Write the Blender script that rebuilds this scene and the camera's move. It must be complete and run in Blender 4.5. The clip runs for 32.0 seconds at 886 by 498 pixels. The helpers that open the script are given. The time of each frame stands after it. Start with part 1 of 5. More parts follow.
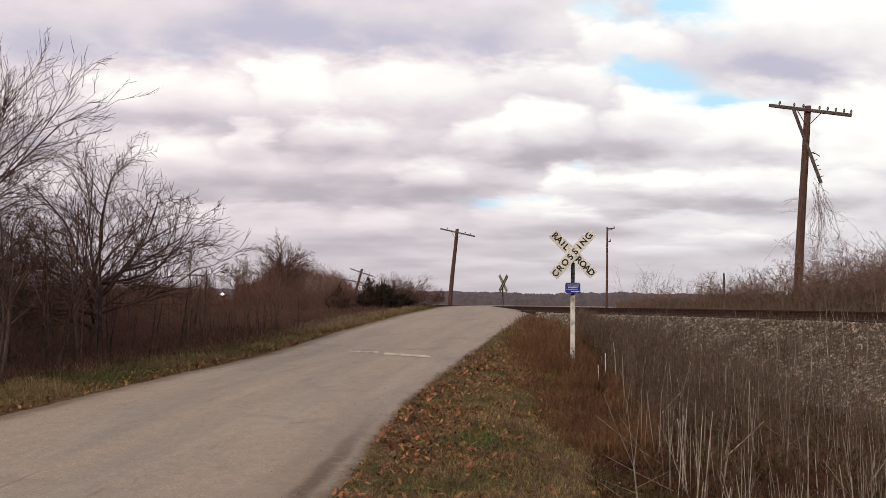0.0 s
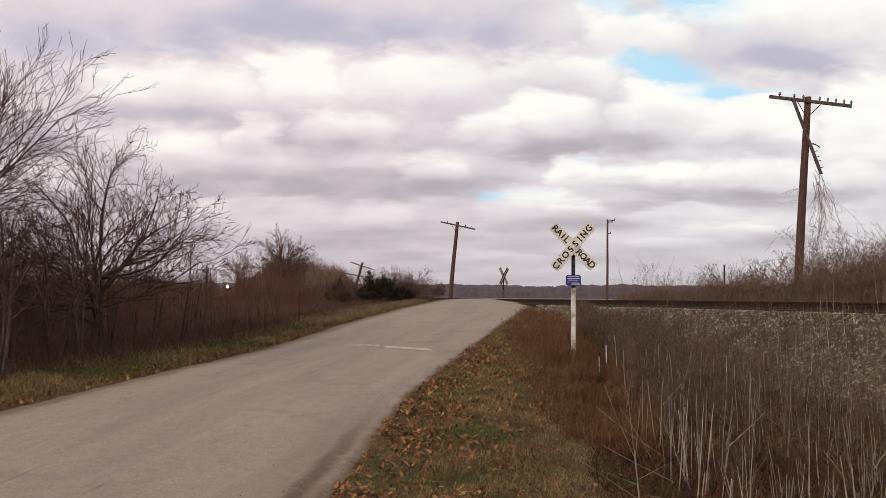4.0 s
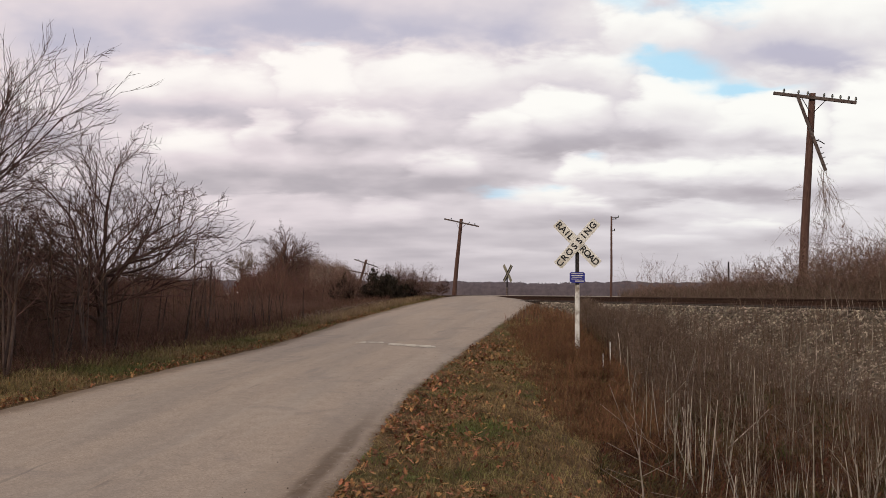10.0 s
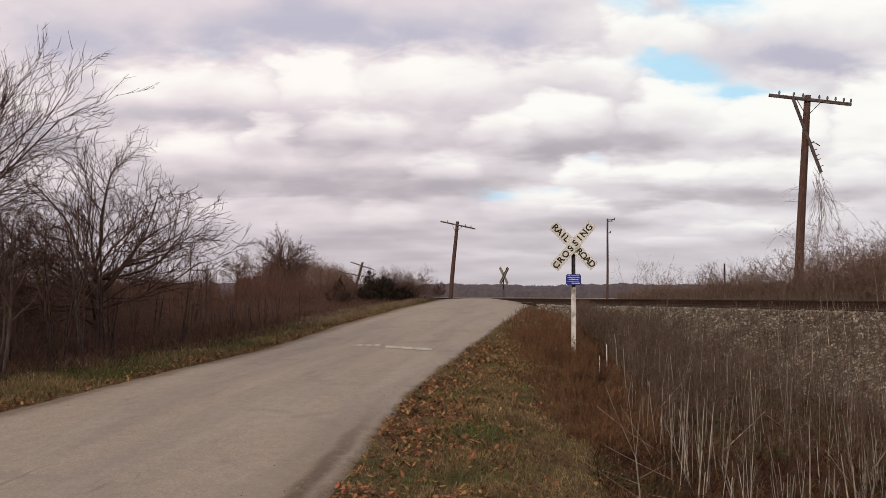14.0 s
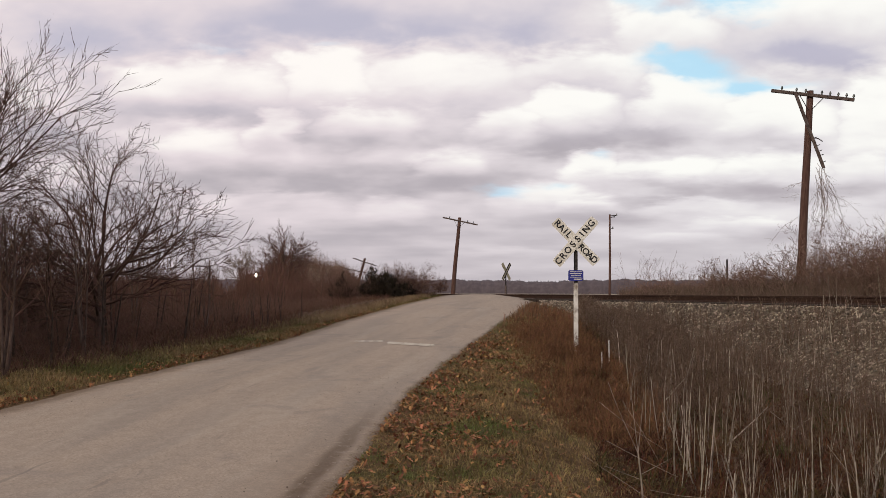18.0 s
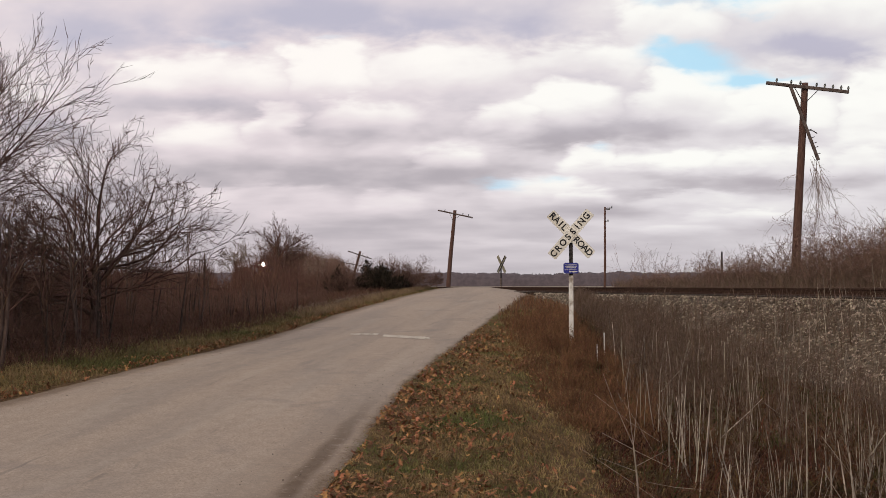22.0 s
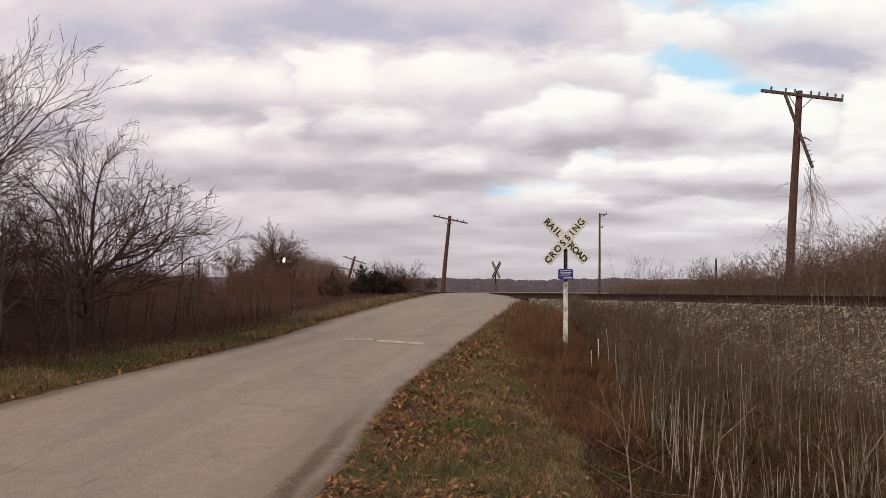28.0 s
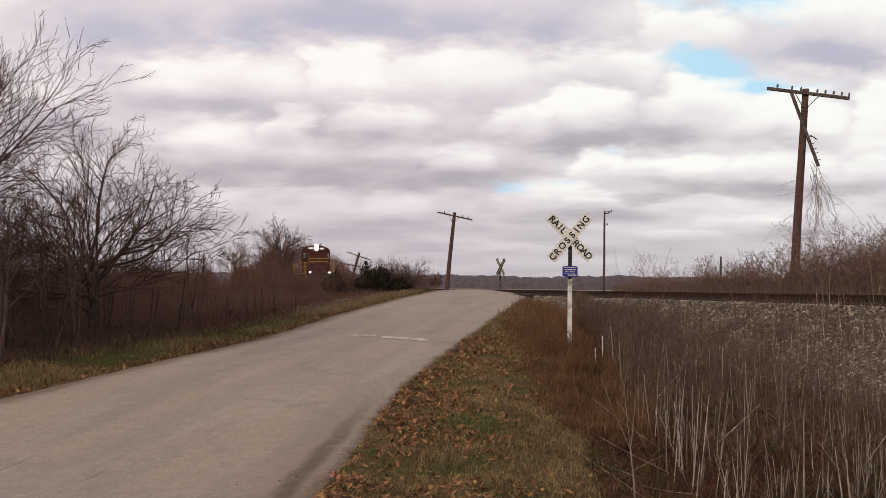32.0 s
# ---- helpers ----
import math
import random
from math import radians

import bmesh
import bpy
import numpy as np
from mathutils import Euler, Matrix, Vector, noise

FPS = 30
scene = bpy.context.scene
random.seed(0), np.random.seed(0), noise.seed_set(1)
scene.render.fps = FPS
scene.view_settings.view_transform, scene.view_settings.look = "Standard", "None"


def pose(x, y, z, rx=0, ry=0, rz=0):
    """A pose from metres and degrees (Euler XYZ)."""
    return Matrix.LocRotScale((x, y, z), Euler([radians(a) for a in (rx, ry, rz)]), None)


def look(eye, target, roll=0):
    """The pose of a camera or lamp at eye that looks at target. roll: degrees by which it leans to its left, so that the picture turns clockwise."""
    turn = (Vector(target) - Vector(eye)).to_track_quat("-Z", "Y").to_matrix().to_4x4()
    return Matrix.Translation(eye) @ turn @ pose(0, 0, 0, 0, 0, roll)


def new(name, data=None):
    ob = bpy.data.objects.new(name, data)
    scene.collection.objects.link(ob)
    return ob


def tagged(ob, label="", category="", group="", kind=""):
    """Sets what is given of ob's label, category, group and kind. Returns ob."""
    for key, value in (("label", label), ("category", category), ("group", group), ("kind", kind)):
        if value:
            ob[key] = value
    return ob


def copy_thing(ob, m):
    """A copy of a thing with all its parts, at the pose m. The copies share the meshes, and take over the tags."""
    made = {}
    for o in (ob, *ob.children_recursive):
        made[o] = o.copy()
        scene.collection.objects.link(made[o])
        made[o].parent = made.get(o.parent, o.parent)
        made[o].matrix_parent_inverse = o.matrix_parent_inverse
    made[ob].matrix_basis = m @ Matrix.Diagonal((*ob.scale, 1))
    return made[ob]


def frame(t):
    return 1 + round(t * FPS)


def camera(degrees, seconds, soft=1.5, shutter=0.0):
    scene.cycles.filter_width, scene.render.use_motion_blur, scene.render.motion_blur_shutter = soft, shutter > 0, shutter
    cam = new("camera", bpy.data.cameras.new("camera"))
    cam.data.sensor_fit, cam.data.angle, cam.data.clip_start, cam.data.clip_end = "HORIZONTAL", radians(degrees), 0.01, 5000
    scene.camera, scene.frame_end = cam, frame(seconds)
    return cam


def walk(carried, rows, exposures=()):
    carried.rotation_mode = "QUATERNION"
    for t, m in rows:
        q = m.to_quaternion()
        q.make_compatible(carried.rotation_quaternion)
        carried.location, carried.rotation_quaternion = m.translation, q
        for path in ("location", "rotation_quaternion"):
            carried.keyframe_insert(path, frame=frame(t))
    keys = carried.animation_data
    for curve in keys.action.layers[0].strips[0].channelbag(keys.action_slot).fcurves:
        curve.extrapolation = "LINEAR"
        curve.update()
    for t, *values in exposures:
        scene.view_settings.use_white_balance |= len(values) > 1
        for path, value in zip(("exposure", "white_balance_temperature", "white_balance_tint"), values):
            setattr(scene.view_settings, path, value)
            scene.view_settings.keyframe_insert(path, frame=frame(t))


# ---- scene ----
# One still spot beside a country road; x to the right, y ahead, z up, metres.
EYE = (0.0, 0.0, 1.80)
cam = camera(50, 32.0, soft=0.8)

SWAY = """0 93.31 -.67 -.44|.5 93.26 -.61 -.42|1 93.11 -.57 -.38|1.5 93.0 -.58 -.29|2 92.95 -.58 -.23|2.5 92.94 -.55 -.16
3 92.94 -.45 -.28|3.5 92.93 -.38 -.40|4.4 92.85 -.37 -.40|5.5 92.77 -.38 -.33|6 92.77 -.39 -.18|6.5 92.78 -.32 -.14|7 92.76 -.28 -.11|7.5 92.78 -.34 -.07
8 92.8 -.42 0|8.5 92.78 -.43 .03|9 92.72 -.39 -.02|9.5 92.72 -.35 -.08|10 92.72 -.33 -.17|10.5 92.73 -.3 -.22|11 92.75 -.25 -.28
11.5 92.76 -.21 -.32|12 92.8 -.21 -.42|12.5 92.81 -.23 -.47|13 92.87 -.25 -.45|13.5 92.88 -.23 -.43|14 92.87 -.19 -.39|14.5 92.79 -.14 -.36
15.5 92.66 -.12 -.25|16.5 92.55 -.13 -.16|17 92.56 -.15 -.17|17.5 92.59 -.15 -.23|18 92.63 -.15 -.25|18.5 92.71 -.18 -.27|19 92.76 -.2 -.32|19.5 92.7 -.17 -.33
20 92.59 -.13 -.35|20.5 92.47 -.07 -.38|21 92.39 -.04 -.42|21.5 92.3 -.02 -.48|22 92.2 -.01 -.53|22.5 92.12 -.02 -.52|23 92.12 -.04 -.52
23.5 92.16 -.05 -.54|24 92.22 -.07 -.69|24.5 92.32 -.08 -.83|25 92.38 -.07 -.92|25.5 92.44 -.1 -.93|26.5 92.5 -.2 -.95|27.5 92.53 -.28 -.93|28 92.53 -.3 -.86
28.5 92.47 -.33 -.79|29 92.47 -.34 -.63|29.5 92.54 -.34 -.63|30 92.52 -.42 -.58|30.5 92.44 -.57 -.35|31 92.42 -.61 -.41|31.5 92.4 -.6 -.55|32 92.32 -.62 -.6"""
PATH = []
for item in SWAY.replace("\n", "|").split("|"):
    t, rx, ry, rz = (float(v) for v in item.split())
    PATH.append((t, pose(*EYE, rx, ry, rz)))
walk(cam, PATH, [(0, 0.06), (1, 0.04), (3, 0.0), (6, -0.02), (32, -0.03)])

rng = np.random.default_rng(7)
pi = math.pi


# ---- node helpers ----
def link(nt, a, b):
    nt.links.new(a, b)


def node(nt, kind, **values):
    n = nt.nodes.new(kind)
    for key, value in values.items():
        n.inputs[key.replace("_", " ")].default_value = value
    return n


def sock(nt, target, value):
    if isinstance(value, bpy.types.NodeSocket):
        nt.links.new(value, target)
    else:
        target.default_value = value


def m2(nt, op, a, b=0.0, c=None, clamp=False):
    n = nt.nodes.new("ShaderNodeMath")
    n.operation, n.use_clamp = op, clamp
    sock(nt, n.inputs[0], a)
    sock(nt, n.inputs[1], b)
    if c is not None:
        sock(nt, n.inputs[2], c)
    return n.outputs[0]


def blend(nt, fac, a, b):
    n = nt.nodes.new("ShaderNodeMix")
    n.data_type = "RGBA"
    sock(nt, n.inputs[0], fac)
    for s, v in ((n.inputs[6], a), (n.inputs[7], b)):
        if isinstance(v, bpy.types.NodeSocket):
            nt.links.new(v, s)
        else:
            s.default_value = (*v, 1)
    return n.outputs[2]


def ramp(nt, fac, lo, hi):
    n = nt.nodes.new("ShaderNodeMapRange")
    n.interpolation_type = "SMOOTHSTEP"
    sock(nt, n.inputs[0], fac)
    sock(nt, n.inputs[1], lo)
    sock(nt, n.inputs[2], hi)
    return n.outputs[0]


def fbm(nt, vec, scale, detail=5.0, rough=0.55, warp=0.0):
    n = node(nt, "ShaderNodeTexNoise", Scale=scale, Detail=detail, Roughness=rough, Distortion=warp)
    if vec is not None:
        link(nt, vec, n.inputs["Vector"])
    return n.outputs["Fac"]


def stretch(nt, vec, sx, sy, sz):
    n = node(nt, "ShaderNodeMapping", Scale=(sx, sy, sz))
    link(nt, vec, n.inputs["Vector"])
    return n.outputs[0]


# ---- sky ----
SUN_EL, SUN_AZ = radians(27), radians(218)      # behind the camera, to its left, veiled by cloud

# Broken cloud, each as sideways and upward slope, half width, height and strength: heaped banks with lit tops, grey bases, blue gaps.
BANKS = ((-0.286, 0.252, 0.101, 0.0506, 0.85), (-0.154, 0.265, 0.048, 0.0565, 0.95), (-0.034, 0.262, 0.101, 0.0506, 0.7), (0.111, 0.265, 0.074, 0.0416, 0.9), (0.207, 0.314, 0.057, 0.0446, 0.8), (0.390, 0.368, 0.143, 0.0850, 1.15), (0.108, 0.221, 0.057, 0.0327, 0.9), (0.235, 0.235, 0.062, 0.0565, 1.0), (0.334, 0.217, 0.071, 0.0476, 0.95), (0.450, 0.251, 0.051, 0.0892, 1.0), (-0.201, 0.196, 0.030, 0.0387, 0.75), (-0.105, 0.203, 0.054, 0.0357, 0.55), (0.045, 0.201, 0.039, 0.0357, 0.75))
LOW_BANKS = ((-0.272, 0.174, 0.048, 0.0357, 0.5), (-0.008, 0.152, 0.039, 0.0297, 0.5), (0.143, 0.151, 0.029, 0.0285, 1.0), (0.213, 0.146, 0.077, 0.0250, 0.85), (0.337, 0.149, 0.074, 0.0285, 0.8), (0.094, 0.118, 0.048, 0.0250, 0.75), (0.142, 0.104, 0.036, 0.0143, 0.7), (0.255, 0.100, 0.062, 0.0131, 0.6), (0.309, 0.080, 0.057, 0.0095, 0.6), (-0.193, 0.105, 0.083, 0.0155, 0.4), (-0.067, 0.098, 0.036, 0.0143, 0.4), (0.058, 0.047, 0.071, 0.0083, 0.35), (0.436, 0.148, 0.048, 0.0357, 0.6), (0.243, 0.064, 0.054, 0.0083, 0.4))
DARK = ((-0.215, 0.284, 0.143, 0.0250, 1.0), (-0.418, 0.252, 0.077, 0.0268, 0.5), (-0.010, 0.287, 0.119, 0.0238, 0.5), (0.365, 0.250, 0.077, 0.0155, 1.25), (0.111, 0.222, 0.065, 0.0083, 0.4), (-0.069, 0.204, 0.071, 0.0095, 0.5), (0.177, 0.166, 0.068, 0.0095, 0.8), (0.057, 0.154, 0.054, 0.0083, 0.6), (0.355, 0.164, 0.065, 0.0071, 0.5), (-0.291, 0.193, 0.065, 0.0119, 0.7), (-0.110, 0.159, 0.089, 0.0167, 0.4), (0.207, 0.117, 0.107, 0.0107, 0.7), (0.357, 0.108, 0.089, 0.0107, 0.5), (-0.032, 0.121, 0.065, 0.0107, 0.4), (-0.175, 0.125, 0.083, 0.0131, 0.3), (0.184, 0.077, 0.089, 0.0059, 0.4), (0.141, 0.241, 0.036, 0.0059, 0.3))
BLUE = ((0.274, 0.318, 0.042, 0.0155, 1.0), (0.183, 0.312, 0.027, 0.0095, 0.5), (0.223, 0.250, 0.037, 0.0131, 0.95), (0.293, 0.221, 0.030, 0.0089, 1.1), (0.253, 0.238, 0.033, 0.0083, 0.7), (0.352, 0.221, 0.036, 0.0054, 0.4), (0.147, 0.149, 0.014, 0.0042, 0.5), (0.052, 0.109, 0.021, 0.0071, 0.6), (0.106, 0.112, 0.018, 0.0042, 0.5), (-0.157, 0.266, 0.024, 0.0042, 0.3), (-0.269, 0.260, 0.036, 0.0048, 0.25))


def ellipses(nt, u, v, items):
    total = None
    for u0, v0, su, sv, amp in items:
        a = m2(nt, "MULTIPLY", m2(nt, "SUBTRACT", u, u0), 1 / su)
        b = m2(nt, "MULTIPLY", m2(nt, "SUBTRACT", v, v0), 1 / sv)
        r = m2(nt, "MULTIPLY_ADD", a, a, m2(nt, "MULTIPLY", b, b))
        g = m2(nt, "MULTIPLY", m2(nt, "POWER", 0.45, r), amp)
        total = g if total is None else m2(nt, "ADD", total, g)
    return total


def heaps(nt, u, v, items):
    """Cloud banks with a crisp domed top that fade downwards."""
    total = None
    for u0, v0, su, sv, amp in items:
        a = m2(nt, "MULTIPLY", m2(nt, "SUBTRACT", u, u0), 1 / su)
        a = m2(nt, "MULTIPLY", a, a)
        d = m2(nt, "MULTIPLY", m2(nt, "SUBTRACT", m2(nt, "MULTIPLY_ADD", a, -.30 * sv, v0), v), 1 / sv)
        g = m2(nt, "MULTIPLY", ramp(nt, d, -.30, .34), ramp(nt, d, 1.4, .25))
        g = m2(nt, "MULTIPLY", m2(nt, "MULTIPLY", g, ramp(nt, a, 1.5, .15)), amp)
        total = g if total is None else m2(nt, "MAXIMUM", total, g)
    return total


def clouds(nt, vec, blue, around=False):
    """Colour of a broken winter cloud deck in the direction vec; around: for the whole vault."""
    sep = nt.nodes.new("ShaderNodeSeparateXYZ")
    nrm = nt.nodes.new("ShaderNodeVectorMath")
    nrm.operation = "NORMALIZE"
    link(nt, vec, nrm.inputs[0])
    link(nt, nrm.outputs[0], sep.inputs[0])
    x, y, z = sep.outputs
    flat = m2(nt, "SQRT", m2(nt, "MULTIPLY_ADD", x, x, m2(nt, "MULTIPLY", y, y)))
    u = m2(nt, "ARCTAN2", x, y) if around else m2(nt, "DIVIDE", x, y)
    v = m2(nt, "DIVIDE", z, m2(nt, "MAXIMUM", flat, 0.05) if around else y)

    def place(lift):
        comb = nt.nodes.new("ShaderNodeCombineXYZ")
        if around:
            depth = m2(nt, "ADD", m2(nt, "MAXIMUM", z, 0.0), 0.16 + lift)
            link(nt, m2(nt, "DIVIDE", x, depth), comb.inputs[0])
            link(nt, m2(nt, "DIVIDE", y, depth), comb.inputs[1])
            return comb.outputs[0]
        w = m2(nt, "LOGARITHM", m2(nt, "ADD", m2(nt, "MAXIMUM", v, 0.0), 0.06), math.e)
        link(nt, m2(nt, "MULTIPLY", u, 2.6), comb.inputs[0])
        link(nt, m2(nt, "ADD", w, lift), comb.inputs[1])
        return comb.outputs[0]

    k = 0.35 if around else 1.0
    p, q = place(0.0), place(0.10)
    p, q = stretch(nt, p, .62, 1, 1), stretch(nt, q, .62, 1, 1)
    n1, n1b = fbm(nt, p, 4.2 * k, 4.0, 0.46), fbm(nt, q, 4.2 * k, 4.0, 0.46)
    n2 = fbm(nt, p, 11.0 * k, 5.0, 0.5)
    wob = m2(nt, "SUBTRACT", n2, 0.5)
    level = stretch(nt, p, .85, 1, 1)
    heap = m2(nt, "SUBTRACT", fbm(nt, level, 9.0 * k, 4.0, .5, .35), 0.5)
    fine = m2(nt, "SUBTRACT", fbm(nt, level, 24.0 * k, 4.0, .55, .3), 0.5)
    far = m2(nt, "MULTIPLY_ADD", m2(nt, "MAXIMUM", v, 0.0), 4.0, 0.15)          # billows shrink towards the horizon
    uw = m2(nt, "MULTIPLY_ADD", m2(nt, "MULTIPLY", heap, far), 0.05, m2(nt, "MULTIPLY_ADD", wob, 0.05, u))
    lump = m2(nt, "MULTIPLY_ADD", fine, 0.5, m2(nt, "MULTIPLY", heap, 1.3))
    vw = m2(nt, "MULTIPLY_ADD", m2(nt, "MULTIPLY", lump, far), -0.030, v)
    light = m2(nt, "MULTIPLY_ADD", m2(nt, "SUBTRACT", n1, n1b), 0.75, 0.45)
    light = m2(nt, "MULTIPLY_ADD", m2(nt, "SUBTRACT", n1, 0.5), 0.40, light)
    light = m2(nt, "MULTIPLY_ADD", m2(nt, "MULTIPLY", lump, m2(nt, "MULTIPLY_ADD", ramp(nt, v, .06, .24), .8, .2)), 0.34, light)
    light = m2(nt, "MULTIPLY_ADD", wob, 0.12, light)
    light = m2(nt, "MULTIPLY_ADD", heaps(nt, uw, vw, BANKS + LOW_BANKS), 0.56, light)
    light = m2(nt, "MULTIPLY_ADD", ellipses(nt, uw, vw, DARK), -0.34, light)
    light = m2(nt, "MULTIPLY_ADD", m2(nt, "MULTIPLY", ramp(nt, v, .24, .06), ramp(nt, u, .35, -.15)), -0.15, light)
    low = ramp(nt, v, 0.13, 0.0)
    light = m2(nt, "ADD", m2(nt, "MULTIPLY", light, m2(nt, "MULTIPLY_ADD", low, -0.6, 1.0)), m2(nt, "MULTIPLY", low, 0.075))
    shade = blend(nt, ramp(nt, v, 0.14, 0.27), (0.465, 0.425, 0.46), (0.53, 0.513, 0.62))
    c = blend(nt, ramp(nt, light, 0.0, 0.55), shade, blend(nt, ramp(nt, u, -.25, .35), (0.80, 0.712, 0.742), (0.775, 0.738, 0.763)))
    c = blend(nt, ramp(nt, light, 0.42, 0.95), c, blend(nt, ramp(nt, u, -.25, .30), (1.02, .972, .935), (1.0, .995, .955)))
    gap = m2(nt, "MULTIPLY", ellipses(nt, uw, vw, BLUE), m2(nt, "MULTIPLY_ADD", n2, 1.0, 0.5), clamp=True)
    return blend(nt, m2(nt, "MULTIPLY", ramp(nt, gap, 0.05, 1.0), .90), c, blue), u, v


world = bpy.data.worlds.new("world")
scene.world = world
world.use_nodes = True
wt = world.node_tree
wt.nodes.clear()
sky = wt.nodes.new("ShaderNodeTexSky")
sky.sky_type, sky.sun_disc = "NISHITA", False
sky.sun_elevation, sky.sun_rotation = SUN_EL, SUN_AZ
gain = node(wt, "ShaderNodeVectorMath")
gain.operation = "SCALE"
gain.inputs["Scale"].default_value = 0.12
link(wt, sky.outputs[0], gain.inputs[0])
wc = wt.nodes.new("ShaderNodeTexCoord")
col, _, _ = clouds(wt, wc.outputs["Generated"], gain.outputs[0], True)
col = blend(wt, 0.12, col, gain.outputs[0])
bg = node(wt, "ShaderNodeBackground", Strength=0.86)
link(wt, col, bg.inputs["Color"])
wo = wt.nodes.new("ShaderNodeOutputWorld")
link(wt, bg.outputs[0], wo.inputs["Surface"])

sun = new("sun", bpy.data.lights.new("sun", "SUN"))
sun.data.energy, sun.data.angle, sun.data.color = 1.5, radians(14), (1.0, 0.83, 0.62)
sun.matrix_world = look((0, 0, 50), (50 * math.sin(SUN_AZ + pi), 50 * math.cos(SUN_AZ + pi), 50 - 50 * math.tan(SUN_EL)))


# ---- materials ----
def material(name, c1, c2, scale=4.0, rough=0.9, bump=0.0, bscale=30.0, metal=0.0, island=0.0, c3=None, s3=0.5, squash=None, spec=0.25, rnd=0.0):
    """A noise-mottled surface: c1 to c2 by grain, c3 in wide stains, island or rnd for piece-by-piece shifts of tone."""
    mt = bpy.data.materials.new(name)
    mt.use_nodes = True
    nt = mt.node_tree
    b = nt.nodes["Principled BSDF"]
    tc = nt.nodes.new("ShaderNodeTexCoord").outputs["Object"]
    if squash:
        tc = stretch(nt, tc, *squash)
    f = fbm(nt, tc, scale, 6.0, 0.6)
    c = blend(nt, ramp(nt, f, 0.32, 0.68), c1, c2)
    if c3:
        c = blend(nt, ramp(nt, fbm(nt, tc, s3, 4.0, 0.6, 0.4), 0.48, 0.66), c, c3)
    if island or rnd:
        r = nt.nodes.new("ShaderNodeNewGeometry").outputs["Random Per Island"] if island else nt.nodes.new("ShaderNodeObjectInfo").outputs["Random"]
        hsv = nt.nodes.new("ShaderNodeHueSaturation")
        w = island or rnd
        link(nt, m2(nt, "MULTIPLY_ADD", r, 2 * w, 1 - w), hsv.inputs["Value"])
        link(nt, m2(nt, "MULTIPLY_ADD", m2(nt, "FRACT", m2(nt, "MULTIPLY", r, 7.31)), 0.05, 0.475), hsv.inputs["Hue"])
        link(nt, c, hsv.inputs["Color"])
        c = hsv.outputs[0]
    link(nt, c, b.inputs["Base Color"])
    b.inputs["Roughness"].default_value, b.inputs["Metallic"].default_value = rough, metal
    b.inputs["Specular IOR Level"].default_value = spec
    if bump:
        bn = node(nt, "ShaderNodeBump", Strength=bump, Distance=0.02)
        link(nt, fbm(nt, tc, bscale, 5.0, 0.65), bn.inputs["Height"])
        link(nt, bn.outputs[0], b.inputs["Normal"])
    return mt


def glowing(name, color, power):
    mt = bpy.data.materials.new(name)
    mt.use_nodes = True
    b = mt.node_tree.nodes["Principled BSDF"]
    b.inputs["Base Color"].default_value = (0.8, 0.8, 0.8, 1)
    b.inputs["Emission Color"].default_value = (*color, 1)
    b.inputs["Emission Strength"].default_value = power
    return mt


BARK = material("bark", (.064, .040, .033), (.132, .091, .076), 22, .95, .5, 40, squash=(1, 1, .25))
TWIG = material("twig", (.090, .050, .038), (.168, .098, .076), 3, .95, island=.3)
TWIG_FAR = material("far_brush_twig", (.085, .046, .036), (.155, .092, .074), 2.5, .95, island=.35)
DARK_BARK = material("dark_bark", (.030, .020, .016), (.080, .055, .045), 22, .95, .5, 40, squash=(1, 1, .25))
TREE_TWIG = material("tree_twig", (.058, .032, .025), (.108, .063, .050), 3, .95, island=.3)
TWIG_RED = material("red_brown_twig", (.092, .047, .035), (.165, .088, .066), 2.5, .95, island=.35)
TWIG_BRAMBLE = material("bramble_twig", (.130, .077, .058), (.235, .155, .121), 2.5, .95, island=.35)
TWIG_PALE = material("pale_twig", (.16, .12, .095), (.27, .21, .17), 2.5, .95, island=.3)
CEDAR = material("cedar_foliage", (.018, .015, .010), (.042, .031, .021), 5, .95, island=.4)
GRASS = material("grass_blade", (.135, .092, .040), (.295, .207, .098), 2.2, .9, island=.6, c3=(.098, .118, .034), s3=.75)
OLIVE_GRASS = material("olive_grass", (.138, .104, .042), (.26, .185, .088), 1.2, .9, island=.5, c3=(.095, .100, .032), s3=.4)
STRAW = material("straw", (.15, .098, .052), (.255, .180, .108), 1.5, .9, island=.4)
STALK = material("dead_stalk", (.195, .165, .135), (.43, .375, .31), 5, .9, island=.35)
DULL_PALE = material("dull_pale_stem", (.16, .125, .10), (.34, .28, .23), 6, .9, island=.3)
DULL_STALK = material("dull_stalk", (.050, .030, .020), (.115, .074, .048), 4, .95, island=.4)
FLUFF = material("seed_head", (.088, .057, .042), (.178, .127, .096), 3, 1.0, island=.4)
RUST_WEED = material("rust_weed", (.108, .054, .029), (.20, .106, .056), 2, 1.0, island=.4)
UNDERGROWTH = material("undergrowth", (.070, .036, .025), (.140, .076, .052), 2, 1.0, island=.4)
LITTER = material("dark_litter", (.048, .021, .012), (.118, .054, .027), 1.2, 1.0, island=.5, c3=(.052, .060, .020), s3=.9)
LEAF = material("fallen_leaf", (.130, .054, .022), (.33, .165, .072), 6, .8, island=.6)
STONE = material("ballast_stone", (.070, .056, .044), (.375, .315, .25), 7, .9, island=.6)
BALLAST = material("ballast_bed", (.060, .044, .030), (.155, .12, .086), 12, .95, .9, 22, c3=(.11, .088, .068), s3=.6)
WOOD_TIE = material("creosote_wood", (.028, .021, .017), (.075, .058, .046), 6, .9, .6, 30, squash=(.3, 2, 2))
